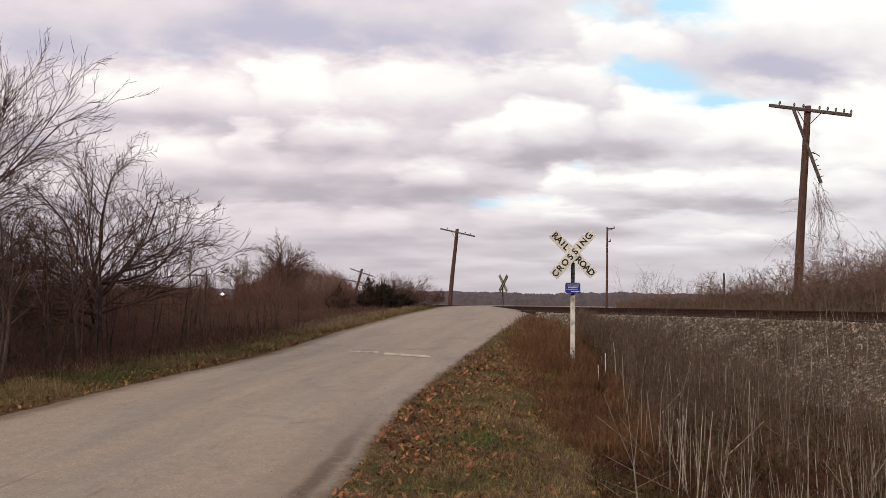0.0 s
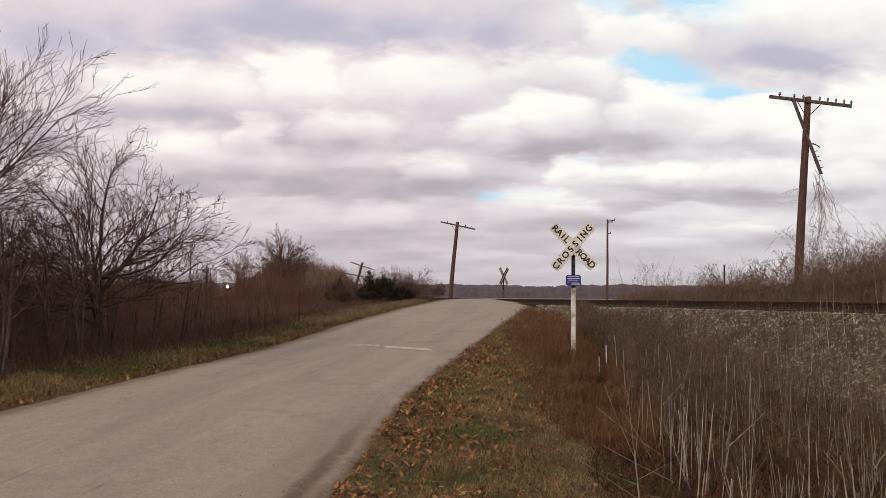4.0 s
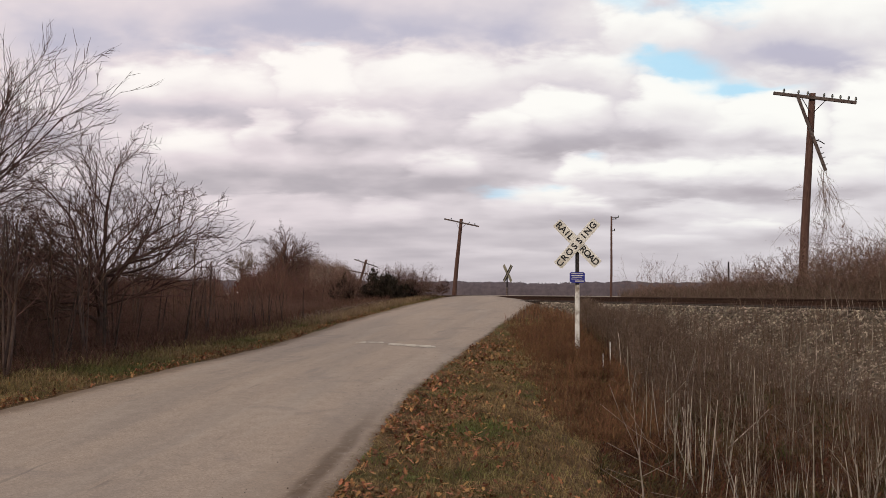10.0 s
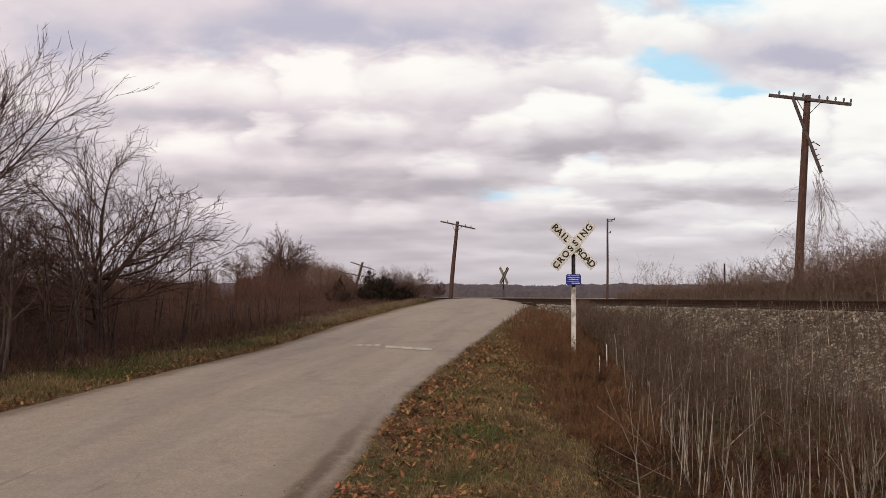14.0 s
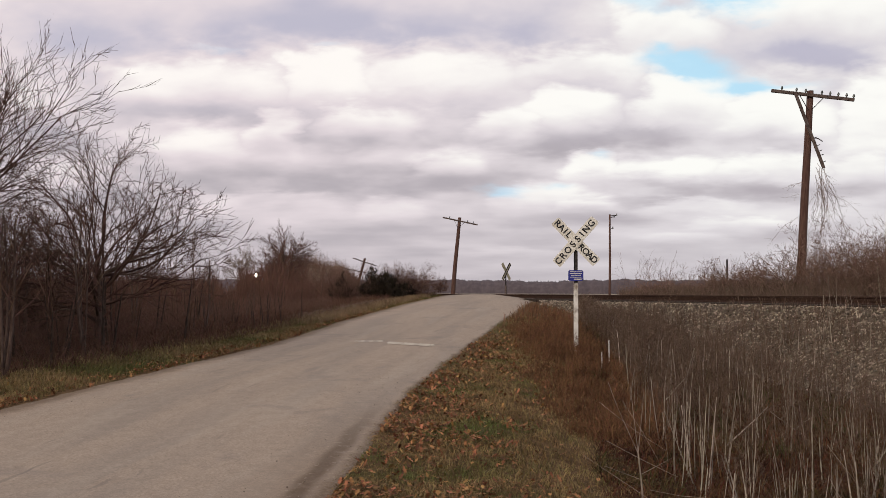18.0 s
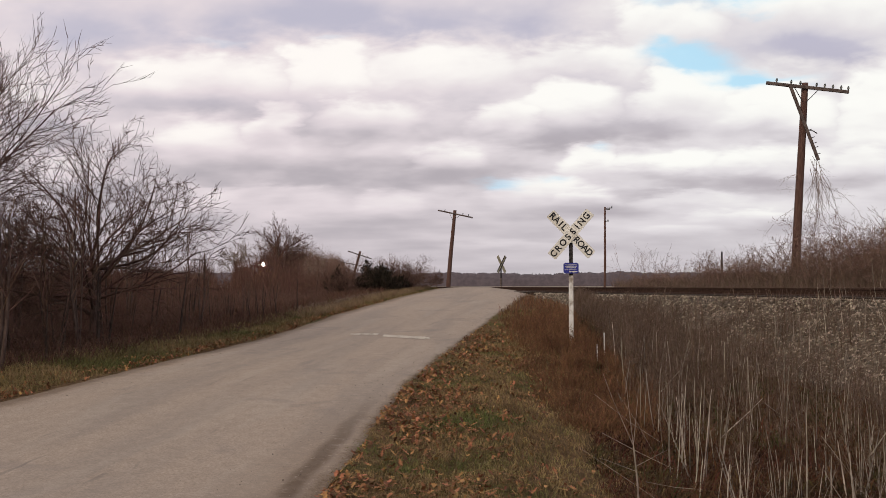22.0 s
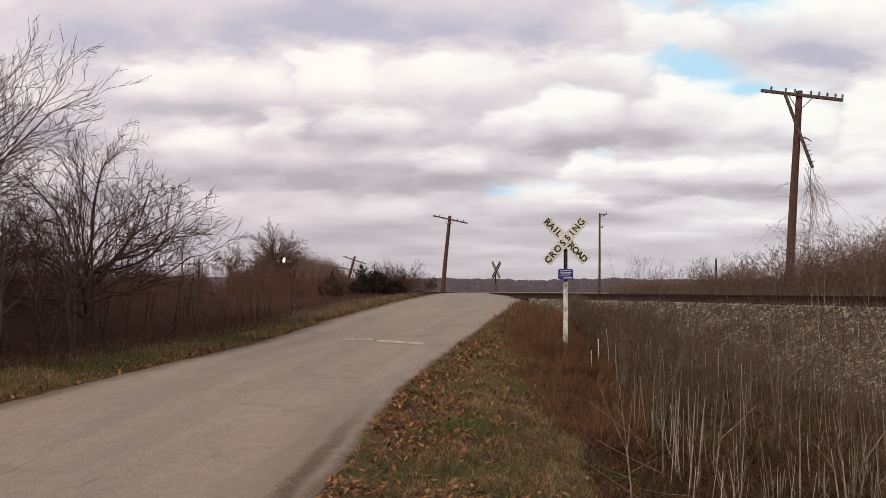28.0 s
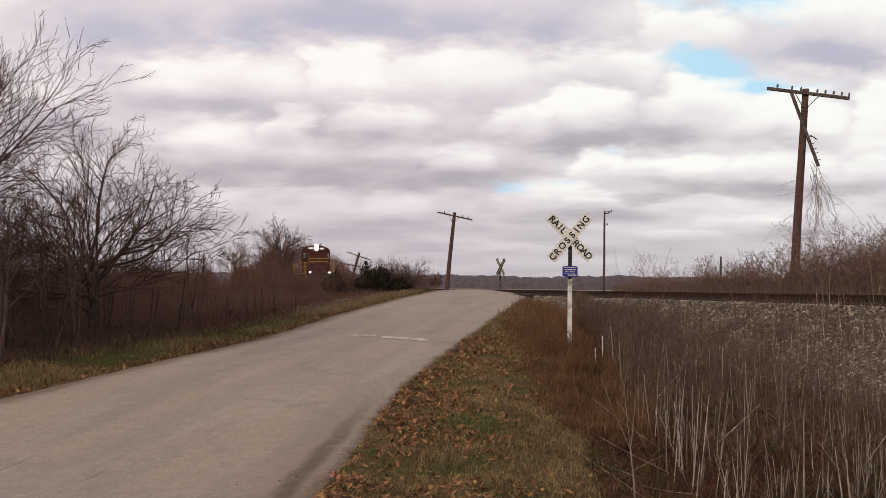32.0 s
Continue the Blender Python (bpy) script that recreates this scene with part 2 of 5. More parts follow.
RAIL_RUST = material("rusted_rail", (.026, .015, .011), (.058, .033, .024), 14, .85, .3, 60, spec=.1)
RAIL_TOP = material("worn_rail_head", (.045, .030, .022), (.09, .064, .05), 30, .8, spec=.1)
POLE_WOOD = material("weathered_pole", (.068, .034, .028), (.13, .075, .06), 9, .9, .5, 30, squash=(3, 3, .25))
ARM_WOOD = material("crossarm_wood", (.06, .044, .04), (.14, .11, .10), 9, .9, .4, 30)
IRON = material("dark_iron", (.03, .028, .03), (.07, .06, .06), 20, .6, metal=.6)
GLASS_INS = material("insulator_glass", (.02, .03, .03), (.04, .055, .055), 8, .35, spec=.4)
SIGN_WHITE = material("sign_white", (.66, .65, .60), (.80, .79, .74), 7, .55, .05, 60, c3=(.55, .52, .45), s3=2.0)
SIGN_BACK = material("sign_back", (.33, .29, .18), (.46, .42, .30), 5, .7)
SIGN_BLACK = material("sign_black", (.012, .012, .014), (.022, .022, .025), 20, .5)
POST_WHITE = material("peeling_white_paint", (.58, .56, .53), (.78, .77, .75), 12, .8, .3, 40, c3=(.20, .15, .11), s3=5.0, squash=(1, 1, .5))
BLUE_PLATE = material("blue_plate", (.022, .028, .20), (.036, .045, .27), 10, .45)
PAINT_WORN = material("worn_road_paint", (.44, .39, .32), (.62, .565, .475), 16, .8, .2, 60)
MAROON = material("maroon_paint", (.062, .014, .011), (.098, .023, .017), 3, .5, c3=(.06, .018, .014), s3=1.0)
YELLOW = material("yellow_paint", (.30, .17, .035), (.42, .25, .055), 6, .5)
DARK_STEEL = material("grimy_steel", (.012, .011, .012), (.026, .023, .023), 5, .7)
# cab panes: the bright sky in the glass is put into a pale base
SKY_PALE_GLASS = material("sky_pale_glass", (.20, .21, .22), (.28, .29, .30), 3, .1, spec=.8)
BOARD_WHITE = material("number_board", (.55, .55, .50), (.65, .65, .60), 9, .5)
LAMP = glowing("headlight_lens", (1.0, .93, .80), 260.0)
DITCH = glowing("ditch_lens", (1.0, .92, .78), 60.0)
# bare woods far off; distance haze is put into the grey-purple base colour
HAZY_WOODS = material("far_woods", (.085, .070, .080), (.118, .098, .108), .25, 1.0)


def ground_material():
    """Dead grass and bare earth, with green tufts, grey beyond."""
    mt = bpy.data.materials.new("winter_ground")
    mt.use_nodes = True
    nt = mt.node_tree
    b = nt.nodes["Principled BSDF"]
    tc = nt.nodes.new("ShaderNodeTexCoord").outputs["Object"]
    c = blend(nt, ramp(nt, fbm(nt, tc, 9, 7, .65), .35, .65), (.082, .048, .026), (.185, .120, .062))
    c = blend(nt, m2(nt, "MULTIPLY", ramp(nt, fbm(nt, tc, .8, 5, .6), .50, .66), .6), c, (.070, .082, .028))
    c = blend(nt, ramp(nt, fbm(nt, tc, .35, 4, .6), .55, .75), c, (.12, .07, .04))
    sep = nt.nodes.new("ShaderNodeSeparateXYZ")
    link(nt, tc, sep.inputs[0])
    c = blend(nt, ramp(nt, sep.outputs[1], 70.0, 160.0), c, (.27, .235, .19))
    link(nt, c, b.inputs["Base Color"])
    b.inputs["Roughness"].default_value, b.inputs["Specular IOR Level"].default_value = 1.0, .1
    bn = node(nt, "ShaderNodeBump", Strength=.8, Distance=.05)
    link(nt, fbm(nt, tc, 14, 6, .7), bn.inputs["Height"])
    link(nt, bn.outputs[0], b.inputs["Normal"])
    return mt


def road_material():
    """Pale chip-seal with darker wheel tracks, tan dust, fine cracks and a muddy rut along one edge. UV: across, along."""
    mt = bpy.data.materials.new("chip_seal")
    mt.use_nodes = True
    nt = mt.node_tree
    b = nt.nodes["Principled BSDF"]
    tc = nt.nodes.new("ShaderNodeTexCoord")
    ob, uv = tc.outputs["Object"], tc.outputs["UV"]
    sep = nt.nodes.new("ShaderNodeSeparateXYZ")
    link(nt, uv, sep.inputs[0])
    u, v = sep.outputs[0], sep.outputs[1]
    along = stretch(nt, uv, 4.5, .10, 1)
    c = blend(nt, ramp(nt, fbm(nt, ob, 45, 6, .7), .30, .70), (.298, .238, .188), (.462, .378, .302))
    c = blend(nt, m2(nt, "MULTIPLY", ramp(nt, fbm(nt, along, 1.3, 5, .6, .3), .40, .64), .45), c, (.255, .224, .198))
    c = blend(nt, m2(nt, "MULTIPLY", ramp(nt, fbm(nt, along, 2.1, 5, .6, .5), .50, .68), .26), c, (.46, .40, .33))
    c = blend(nt, m2(nt, "MULTIPLY", ramp(nt, fbm(nt, ob, .9, 6, .65, .6), .54, .70), .4), c, (.20, .18, .175))
    rut = m2(nt, "MULTIPLY", ramp(nt, m2(nt, "ABSOLUTE", m2(nt, "SUBTRACT", m2(nt, "MULTIPLY_ADD", fbm(nt, ob, 1.1, 3, .5), .018, u), .984)), .032, .006), ramp(nt, v, 12.8, 8.0))
    rut = m2(nt, "MULTIPLY", rut, ramp(nt, fbm(nt, ob, 3.2, 6, .7), .22, .50))
    c = blend(nt, m2(nt, "MULTIPLY", rut, .95), c, (.060, .039, .026))
    gravel = blend(nt, ramp(nt, fbm(nt, ob, 38, 4, .7), .36, .64), (.105, .072, .047), (.27, .205, .145))
    ragged = m2(nt, "MULTIPLY_ADD", m2(nt, "SUBTRACT", fbm(nt, ob, 1.8, 6, .7), .5), .09, m2(nt, "ABSOLUTE", m2(nt, "SUBTRACT", u, .5)))
    c = blend(nt, ramp(nt, ragged, .492, .526), c, gravel)
    mud = m2(nt, "MULTIPLY", ramp(nt, m2(nt, "ADD", u, m2(nt, "MULTIPLY", fbm(nt, ob, 1.5, 5, .65), .1)), .86, 1.0), ramp(nt, v, 13.0, 8.0))
    c = blend(nt, m2(nt, "MULTIPLY", mud, .45), c, (.24, .175, .125))
    dirt = ramp(nt, m2(nt, "ADD", u, m2(nt, "MULTIPLY", fbm(nt, ob, 1.6, 5, .65), .12)), .155, .075)
    c = blend(nt, m2(nt, "MULTIPLY", dirt, .7), c, (.15, .10, .06))
    c = blend(nt, m2(nt, "MULTIPLY", ramp(nt, fbm(nt, ob, 6.5, 6, .75), .40, .66), .28), c, (.215, .180, .150))
    c = blend(nt, m2(nt, "MULTIPLY", ramp(nt, fbm(nt, ob, 15, 5, .7, .4), .56, .70), .35), c, (.50, .43, .355))
    c = blend(nt, m2(nt, "MULTIPLY", ramp(nt, fbm(nt, stretch(nt, uv, 16, .5, 1), 1.6, 5, .65, .5), .62, .72), .4), c, (.15, .13, .12))
    specks = ramp(nt, fbm(nt, ob, 120, 2, .5), .66, .72)
    c = blend(nt, m2(nt, "MULTIPLY", specks, .5), c, (.08, .07, .065))
    link(nt, c, b.inputs["Base Color"])
    b.inputs["Roughness"].default_value, b.inputs["Specular IOR Level"].default_value = .95, .15
    bn = node(nt, "ShaderNodeBump", Strength=.45, Distance=.012)
    link(nt, fbm(nt, ob, 70, 5, .7), bn.inputs["Height"])
    link(nt, bn.outputs[0], b.inputs["Normal"])
    return mt


# ---- mesh helpers ----
def mesh_np(name, V, F, mat, smooth=False, uv=None):
    """Mesh object data from arrays: V (n, 3), F (m, 3 or 4)."""
    V, F = np.asarray(V, dtype=np.float32), np.asarray(F, dtype=np.int32)
    me = bpy.data.meshes.new(name)
    k = F.shape[1]
    me.vertices.add(len(V))
    me.vertices.foreach_set("co", V.ravel())
    me.loops.add(F.size)
    me.loops.foreach_set("vertex_index", F.ravel())
    me.polygons.add(len(F))
    me.polygons.foreach_set("loop_start", np.arange(0, F.size, k, dtype=np.int32))
    me.polygons.foreach_set("loop_total", np.full(len(F), k, dtype=np.int32))
    if uv is not None:
        layer = me.uv_layers.new(name="UVMap")
        layer.data.foreach_set("uv", np.asarray(uv, dtype=np.float32)[F.ravel()].ravel())
    me.update(calc_edges=True)
    me.polygons.foreach_set("use_smooth", np.full(len(F), smooth, dtype=bool))
    me.materials.append(mat)
    return me


def part(name, bm, mat, parent=None, label="", smooth=False):
    """Links a bmesh or mesh as one object under a thing or a part."""
    if isinstance(bm, bmesh.types.BMesh):
        me = bpy.data.meshes.new(name)
        bm.normal_update()
        bm.to_mesh(me)
        bm.free()
        me.materials.append(mat)
        if smooth:
            me.polygons.foreach_set("use_smooth", np.full(len(me.polygons), True, dtype=bool))
    else:
        me = bm
    ob = new(name, me)
    ob.parent = parent
    return tagged(ob, label)


def thing(name, label, category, m=None, group="", kind=""):
    ob = new(name)
    ob.empty_display_size = 0.2
    if m is not None:
        ob.matrix_basis = m
    return tagged(ob, label, category, group, kind)


def box(bm, x0, x1, y0, y1, z0, z1, bevel=0.0, m=None):
    v = bmesh.ops.create_cube(bm, size=1)["verts"]
    t = Matrix.Translation(((x0 + x1) / 2, (y0 + y1) / 2, (z0 + z1) / 2)) @ Matrix.Diagonal((abs(x1 - x0), abs(y1 - y0), abs(z1 - z0), 1))
    bmesh.ops.transform(bm, matrix=t if m is None else m @ t, verts=v)
    if bevel:
        bmesh.ops.bevel(bm, geom=list({e for q in v for e in q.link_edges}), offset=bevel, segments=1, affect="EDGES", profile=.5)
    return bm


def rod(bm, a, b, r0, r1=None, sides=8):
    a, b = Vector(a), Vector(b)
    v = bmesh.ops.create_cone(bm, cap_ends=True, segments=sides, radius1=r0, radius2=r0 if r1 is None else r1, depth=(b - a).length)["verts"]
    q = (b - a).to_track_quat("Z", "Y").to_matrix().to_4x4()
    bmesh.ops.transform(bm, matrix=Matrix.Translation((a + b) / 2) @ q, verts=v)
    return bm


def B():
    return bmesh.new()


def unit(a):
    return a / np.maximum(np.linalg.norm(a, axis=-1, keepdims=True), 1e-9)


def tubes(P, R, k):
    """Tapered tubes along N polylines: P (N, n, 3), R (N, n)."""
    N, n, _ = P.shape
    D = unit(np.gradient(P, axis=1))
    if k == 1:                                             # hair-thin twigs: one flat strip each
        A = unit(np.cross(D, rng.normal(size=(N, 1, 3)))) * R[..., None] * 1.25
        V = np.stack([P - A, P + A], 2)
        i, j = np.meshgrid(np.arange(N), np.arange(n - 1), indexing="ij")
        a = (i * n + j) * 2
        return V.reshape(-1, 3), np.stack([a, a + 1, a + 3, a + 2], -1).reshape(-1, 4)
    ref = np.where(np.abs(D[..., 2:3]) > .8, np.array([1., 0, 0]), np.array([0, 0, 1.]))
    A = unit(np.cross(D, ref))
    C = np.cross(D, A)
    ang = np.arange(k) * 2 * pi / k
    V = P[:, :, None] + R[:, :, None, None] * (A[:, :, None] * np.cos(ang)[:, None] + C[:, :, None] * np.sin(ang)[:, None])
    i, j, s = np.meshgrid(np.arange(N), np.arange(n - 1), np.arange(k), indexing="ij")
    q = lambda jj, ss: (i * n + jj) * k + ss % k
    F = np.stack([q(j, s), q(j, s + 1), q(j + 1, s + 1), q(j + 1, s)], -1).reshape(-1, 4)
    return V.reshape(-1, 3), F


def join(parts):
    Vs, Fs, o = [], [], 0
    for V, F in parts:
        Vs.append(V)
        Fs.append(F + o)
        o += len(V)
    return np.concatenate(Vs), np.concatenate(Fs)


def grow(g, base, heading, length, radius, levels, thin=.0022):
    """Branches level by level. A level: children a parent, length ratio, spread (degrees), steps, sides, wander, lift, first place on the parent.
    Returns a list of (V, F), one for each level, the stems first."""
    base, heading = np.atleast_2d(np.array(base, float)), unit(np.atleast_2d(np.array(heading, float)))
    length, radius = np.atleast_1d(np.array(length, float)), np.atleast_1d(np.array(radius, float))
    out = []
    for li, (kids, ratio, spread, steps, sides, wander, lift, first) in enumerate(levels):
        if li:
            n = P.shape[1]
            N = len(P) * kids
            par = np.repeat(np.arange(len(P)), kids)
            f = first + (1 - first) * (np.tile(np.arange(kids), len(P)) + g.random(N)) / kids
            x = np.clip(f * (n - 1), 0, n - 1.001)
            a = x.astype(int)
            w = (x - a)[:, None]
            base = P[par, a] * (1 - w) + P[par, a + 1] * w
            d = unit(P[par, a + 1] - P[par, a])
            side = unit(np.cross(d, g.normal(size=(N, 3))))
            ang = np.radians(spread * (.65 + .6 * g.random(N)))[:, None]
            heading = unit(d * np.cos(ang) + side * np.sin(ang))
            length = length[par] * ratio * (.6 + .7 * g.random(N)) * (1.15 - .45 * f)
            radius = np.maximum((R[par, a] * (1 - w[:, 0]) + R[par, a + 1] * w[:, 0]) * .62, thin)
        P = np.empty((len(base), steps + 1, 3))
        P[:, 0] = base
        d = heading
        for s in range(steps):
            d = unit(d + g.normal(size=d.shape) * wander + np.array([0, 0, lift]))
            P[:, s + 1] = P[:, s] + d * (length / steps)[:, None]
        R = radius[:, None] * np.linspace(1, .35, steps + 1)[None]
        out.append(tubes(P, R, sides))
    return out


def scatter(tv, tf, pos, size, turn, tilt=None, g=rng):
    """Many copies of one small shape, joined."""
    N = len(pos)
    ca, sa = np.cos(turn), np.sin(turn)
    V = np.repeat(tv[None], N, 0) * np.asarray(size).reshape(N, 1, -1)
    if tilt is not None:
        ct, st = np.cos(tilt)[:, None], np.sin(tilt)[:, None]
        y, z = V[..., 1] * ct - V[..., 2] * st, V[..., 1] * st + V[..., 2] * ct
        V = np.stack([V[..., 0], y, z], -1)
    x = V[..., 0] * ca[:, None] - V[..., 1] * sa[:, None]
    y = V[..., 0] * sa[:, None] + V[..., 1] * ca[:, None]
    V = np.stack([x, y, V[..., 2]], -1) + pos[:, None]
    F = (tf[None] + (np.arange(N) * len(tv))[:, None, None]).reshape(-1, tf.shape[1])
    return V.reshape(-1, 3), F


def blades(pos, height, width, lean, g):
    """Bent grass blades: two quads each."""
    N = len(pos)
    a = g.random(N) * 2 * pi
    side = np.stack([np.cos(a), np.sin(a), np.zeros(N)], -1) * width[:, None]
    b = g.random(N) * 2 * pi
    out = np.stack([np.cos(b), np.sin(b), np.zeros(N)], -1) * (height * lean)[:, None]
    up = np.array([0, 0, 1.]) * height[:, None]
    mid, tip = pos + up * .6 + out * .3, pos + up * (1 - .35 * np.minimum(lean, 1.5)[:, None]) + out
    V = np.stack([pos - side, pos + side, mid + side * .7, mid - side * .7, tip + side * .12, tip - side * .12], 1)
    k = (np.arange(N) * 6)[:, None, None]
    F = np.array([[0, 1, 2, 3], [3, 2, 4, 5]])[None] + k
    return V.reshape(-1, 3), F.reshape(-1, 4)


# ---- plan: road, track, ground ----
ROAD_Y = [-60, -20, 0, 5, 7.6, 11.3, 13.5, 16.3, 19, 23, 29, 36.5, 45, 52, 70, 140]
ROAD_L = [-21, -12, -7.4, -6.3, -5.8, -5.25, -4.75, -4.0, -3.3, -2.75, -2.05, -1.2, .1, 1.2, 4.2, 17]
ROAD_R = [-14, -5.6, -2.02, -1.22, -.98, -.68, -.42, .05, .52, 1.20, 2.18, 3.3, 4.6, 5.8, 8.8, 21.6]
FINE_Y = np.linspace(-60, 140, 801)
EASE = np.hanning(19) / np.hanning(19).sum()                # rounds the kinks of the road's edges
ROAD_L, ROAD_R = (np.convolve(np.pad(np.interp(FINE_Y, ROAD_Y, e), 9, "reflect", reflect_type="odd"), EASE, "valid") for e in (ROAD_L, ROAD_R))
ROAD_Y = FINE_Y
DROP_Y = [0, 5, 7, 10, 16, 25, 38, 46, 54, 64, 80]
DROP_Z = [1.85, 1.72, 1.65, 1.5, 1.2, .78, .40, .15, .12, .45, .75]
TRACK_A, TRACK_K = 16.3, .28                     # centre line: x = A - K y
TN = 1 / math.hypot(1, TRACK_K)
ALONG = np.array([-TRACK_K * TN, TN, 0.0])       # up the track, away from the camera
ACROSS = np.array([TN, TRACK_K * TN, 0.0])       # to its far side


def road_z(y):
    return EYE[2] - np.interp(y, DROP_Y, DROP_Z)


def track_x(y):
    return TRACK_A - TRACK_K * y


def rail_z(y):
    """Height of the rail heads: level here, falling one in a hundred far off."""
    return 1.735 - .0106 * np.clip(np.asarray(y, float) - 90, 0, 260)


def smooth01(a, b, x):
    t = np.clip((x - a) / (b - a), 0, 1)
    return t * t * (3 - 2 * t)


def track_d(x, y):
    return (x + TRACK_K * y - TRACK_A) * TN


def bumps(x, y):
    return (np.sin(x * 1.7 + np.sin(y * .9) * 2) * np.sin(y * 1.3 + 1.1 * np.sin(x * .7)) * .5 + np.sin(x * 4.1 + y * 2.3) * np.sin(y * 3.7 - x * 1.9) * .22)


def ground_z(x, y, under=0.0):
    x, y = np.asarray(x, float), np.asarray(y, float)
    l, r, zr = np.interp(y, ROAD_Y, ROAD_L), np.interp(y, ROAD_Y, ROAD_R), road_z(y)
    dl, dr, dt = l - x, x - r, track_d(x, y)
    left = zr - .03 * np.clip(dl, 0, 3) + (.1 - zr) * smooth01(2.5, 11, dl)
    right = zr - .05 * np.clip(dr, 0, 1.6) - .62 * smooth01(1.2, 4.2, dr) - .1 * smooth01(4, 10, dr)
    z = np.where(dl > 0, left, np.where(dr > 0, right, zr)) - under * smooth01(.05, -.15, np.maximum(dl, dr))
    far = 1.35 - .1 * smooth01(10, 60, dt) - .25 * smooth01(60, 300, dt)
    off = np.where((dl > 0) | (dr > 0), 1.0, 0.0)
    z = z + (far - z) * smooth01(1.0, 6.0, dt) * off
    z = z + bumps(x, y) * .05 * np.clip(np.maximum(dl, dr), 0, 1) * smooth01(200, 60, np.abs(y) + np.abs(x))
    bed = rail_z(y) - .42 - np.clip(np.abs(dt) - 1.75, 0, 9) / 1.65
    near = smooth01(0, 1.6, np.maximum(dl, dr))
    return np.where(off > 0, np.maximum(z, z + (bed - z) * near * (bed > z)), z)


def lines(*spans):
    """Grid lines: (start, end, count) spans."""
    return np.unique(np.concatenate([np.linspace(a, b, n) for a, b, n in spans]))


def build_ground():
    xs = lines((-4400, -400, 12), (-400, -60, 14), (-60, -14, 40), (-14, 16, 160), (16, 60, 50), (60, 400, 14), (400, 4400, 12))
    ys = lines((-4400, -300, 8), (-300, -20, 16), (-20, 4, 30), (4, 40, 190), (40, 90, 110), (90, 400, 60), (400, 4400, 24))
    X, Y = np.meshgrid(xs, ys)
    Z = ground_z(X, Y, .08)
    V = np.stack([X, Y, Z], -1).reshape(-1, 3)
    nx = len(xs)
    i, j = np.meshgrid(np.arange(nx - 1), np.arange(len(ys) - 1))
    a = (j * nx + i).ravel()
    F = np.stack([a, a + 1, a + nx + 1, a + nx], -1)
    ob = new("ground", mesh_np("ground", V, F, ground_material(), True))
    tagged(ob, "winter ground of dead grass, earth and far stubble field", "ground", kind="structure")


def build_road():
    ys = lines((-60, 3, 40), (3, 50, 330), (50, 140, 60))
    n = 29
    l, r, z = np.interp(ys, ROAD_Y, ROAD_L), np.interp(ys, ROAD_Y, ROAD_R), road_z(ys)
    l = l + .03 * np.sin(ys * 2.1) * np.sin(ys * .73) + .012 * np.sin(ys * 7.3) + .012 * np.sin(ys * 17.1 + 1)
    r = r + .02 * np.sin(ys * 1.7 + 1) * np.sin(ys * .61) + .012 * np.sin(ys * 6.1)
    s = np.concatenate([[-.055, -.035, -.015], np.linspace(0, 1, n - 6), [1.012, 1.025, 1.04]])
    X = l[:, None] + (r - l)[:, None] * s
    Y = np.repeat(ys[:, None], n, 1)
    crown = .05 * (1 - (2 * s - 1) ** 2)
    out = np.maximum(-s, s - 1)                            # gravel shoulders that dip under the verge
    crown = np.where(out > 0, np.interp(out, [0, .012, .025, .04, .055], [0, -.008, -.02, -.08, -.10]), crown)
    rut = -.03 * np.exp(-((s - .972) / .014) ** 2) * smooth01(15, 9, ys)[:, None]
    Z = z[:, None] + .02 + crown[None] + rut + .012 * bumps(X * .8, Y * .5)
    V = np.stack([X, Y, Z], -1).reshape(-1, 3)
    uv = np.stack([np.repeat(s[None], len(ys), 0), Y], -1).reshape(-1, 2)
    i, j = np.meshgrid(np.arange(n - 1), np.arange(len(ys) - 1))
    a = (j * n + i).ravel()
    F = np.stack([a, a + 1, a + n + 1, a + n], -1)
    ob = new("road", mesh_np("road", V, F, road_material(), True, uv))
    tagged(ob, "pale worn chip-seal country road climbing to the crossing", "road", kind="structure")


def road_surface(x, y):
    l, r = np.interp(y, ROAD_Y, ROAD_L), np.interp(y, ROAD_Y, ROAD_R)
    s = (x - l) / (r - l)
    return road_z(y) + .02 + .05 * (1 - (2 * s - 1) ** 2) + .012 * bumps(x * .8, y * .5)


def build_stop_line():
    """Two worn remnants of a painted stop line."""
    for k, (x0, x1, yc, w) in enumerate(((-1.68, -1.12, 19.15, .32), (-1.02, -.08, 18.90, .44))):
        nx, ny = 64, 12
        xs = np.linspace(x0, x1, nx)
        rows = []
        for t in np.linspace(-.5, .5, ny):
            y = yc + t * w + .03 * np.sin(xs * 23 + t * 9 + k) * abs(t) - (xs - x0) * .28 * k
            rows.append(np.stack([xs, y, road_surface(xs, y) + .006], -1))
        V = np.array(rows).reshape(-1, 3)
        i, j = np.meshgrid(np.arange(nx - 1), np.arange(ny - 1))
        worn = np.sin(i * 1.3 + 2 * np.sin(j * .9 + k)) * np.sin(j * 1.7 + i * .23) + .7 * np.sin(i * .31 + k * 2) + np.abs(j - ny / 2 + .5) * .16 + (1 - k) * .35
        a = (j * nx + i)[worn < 1.15].ravel()
        F = np.stack([a, a + 1, a + nx + 1, a + nx], -1)
        ob = new("stop_line", mesh_np("stop_line", V, F, PAINT_WORN))
        tagged(ob, "worn white stop line on the road", "road marking", "stop line remnants", "structure")


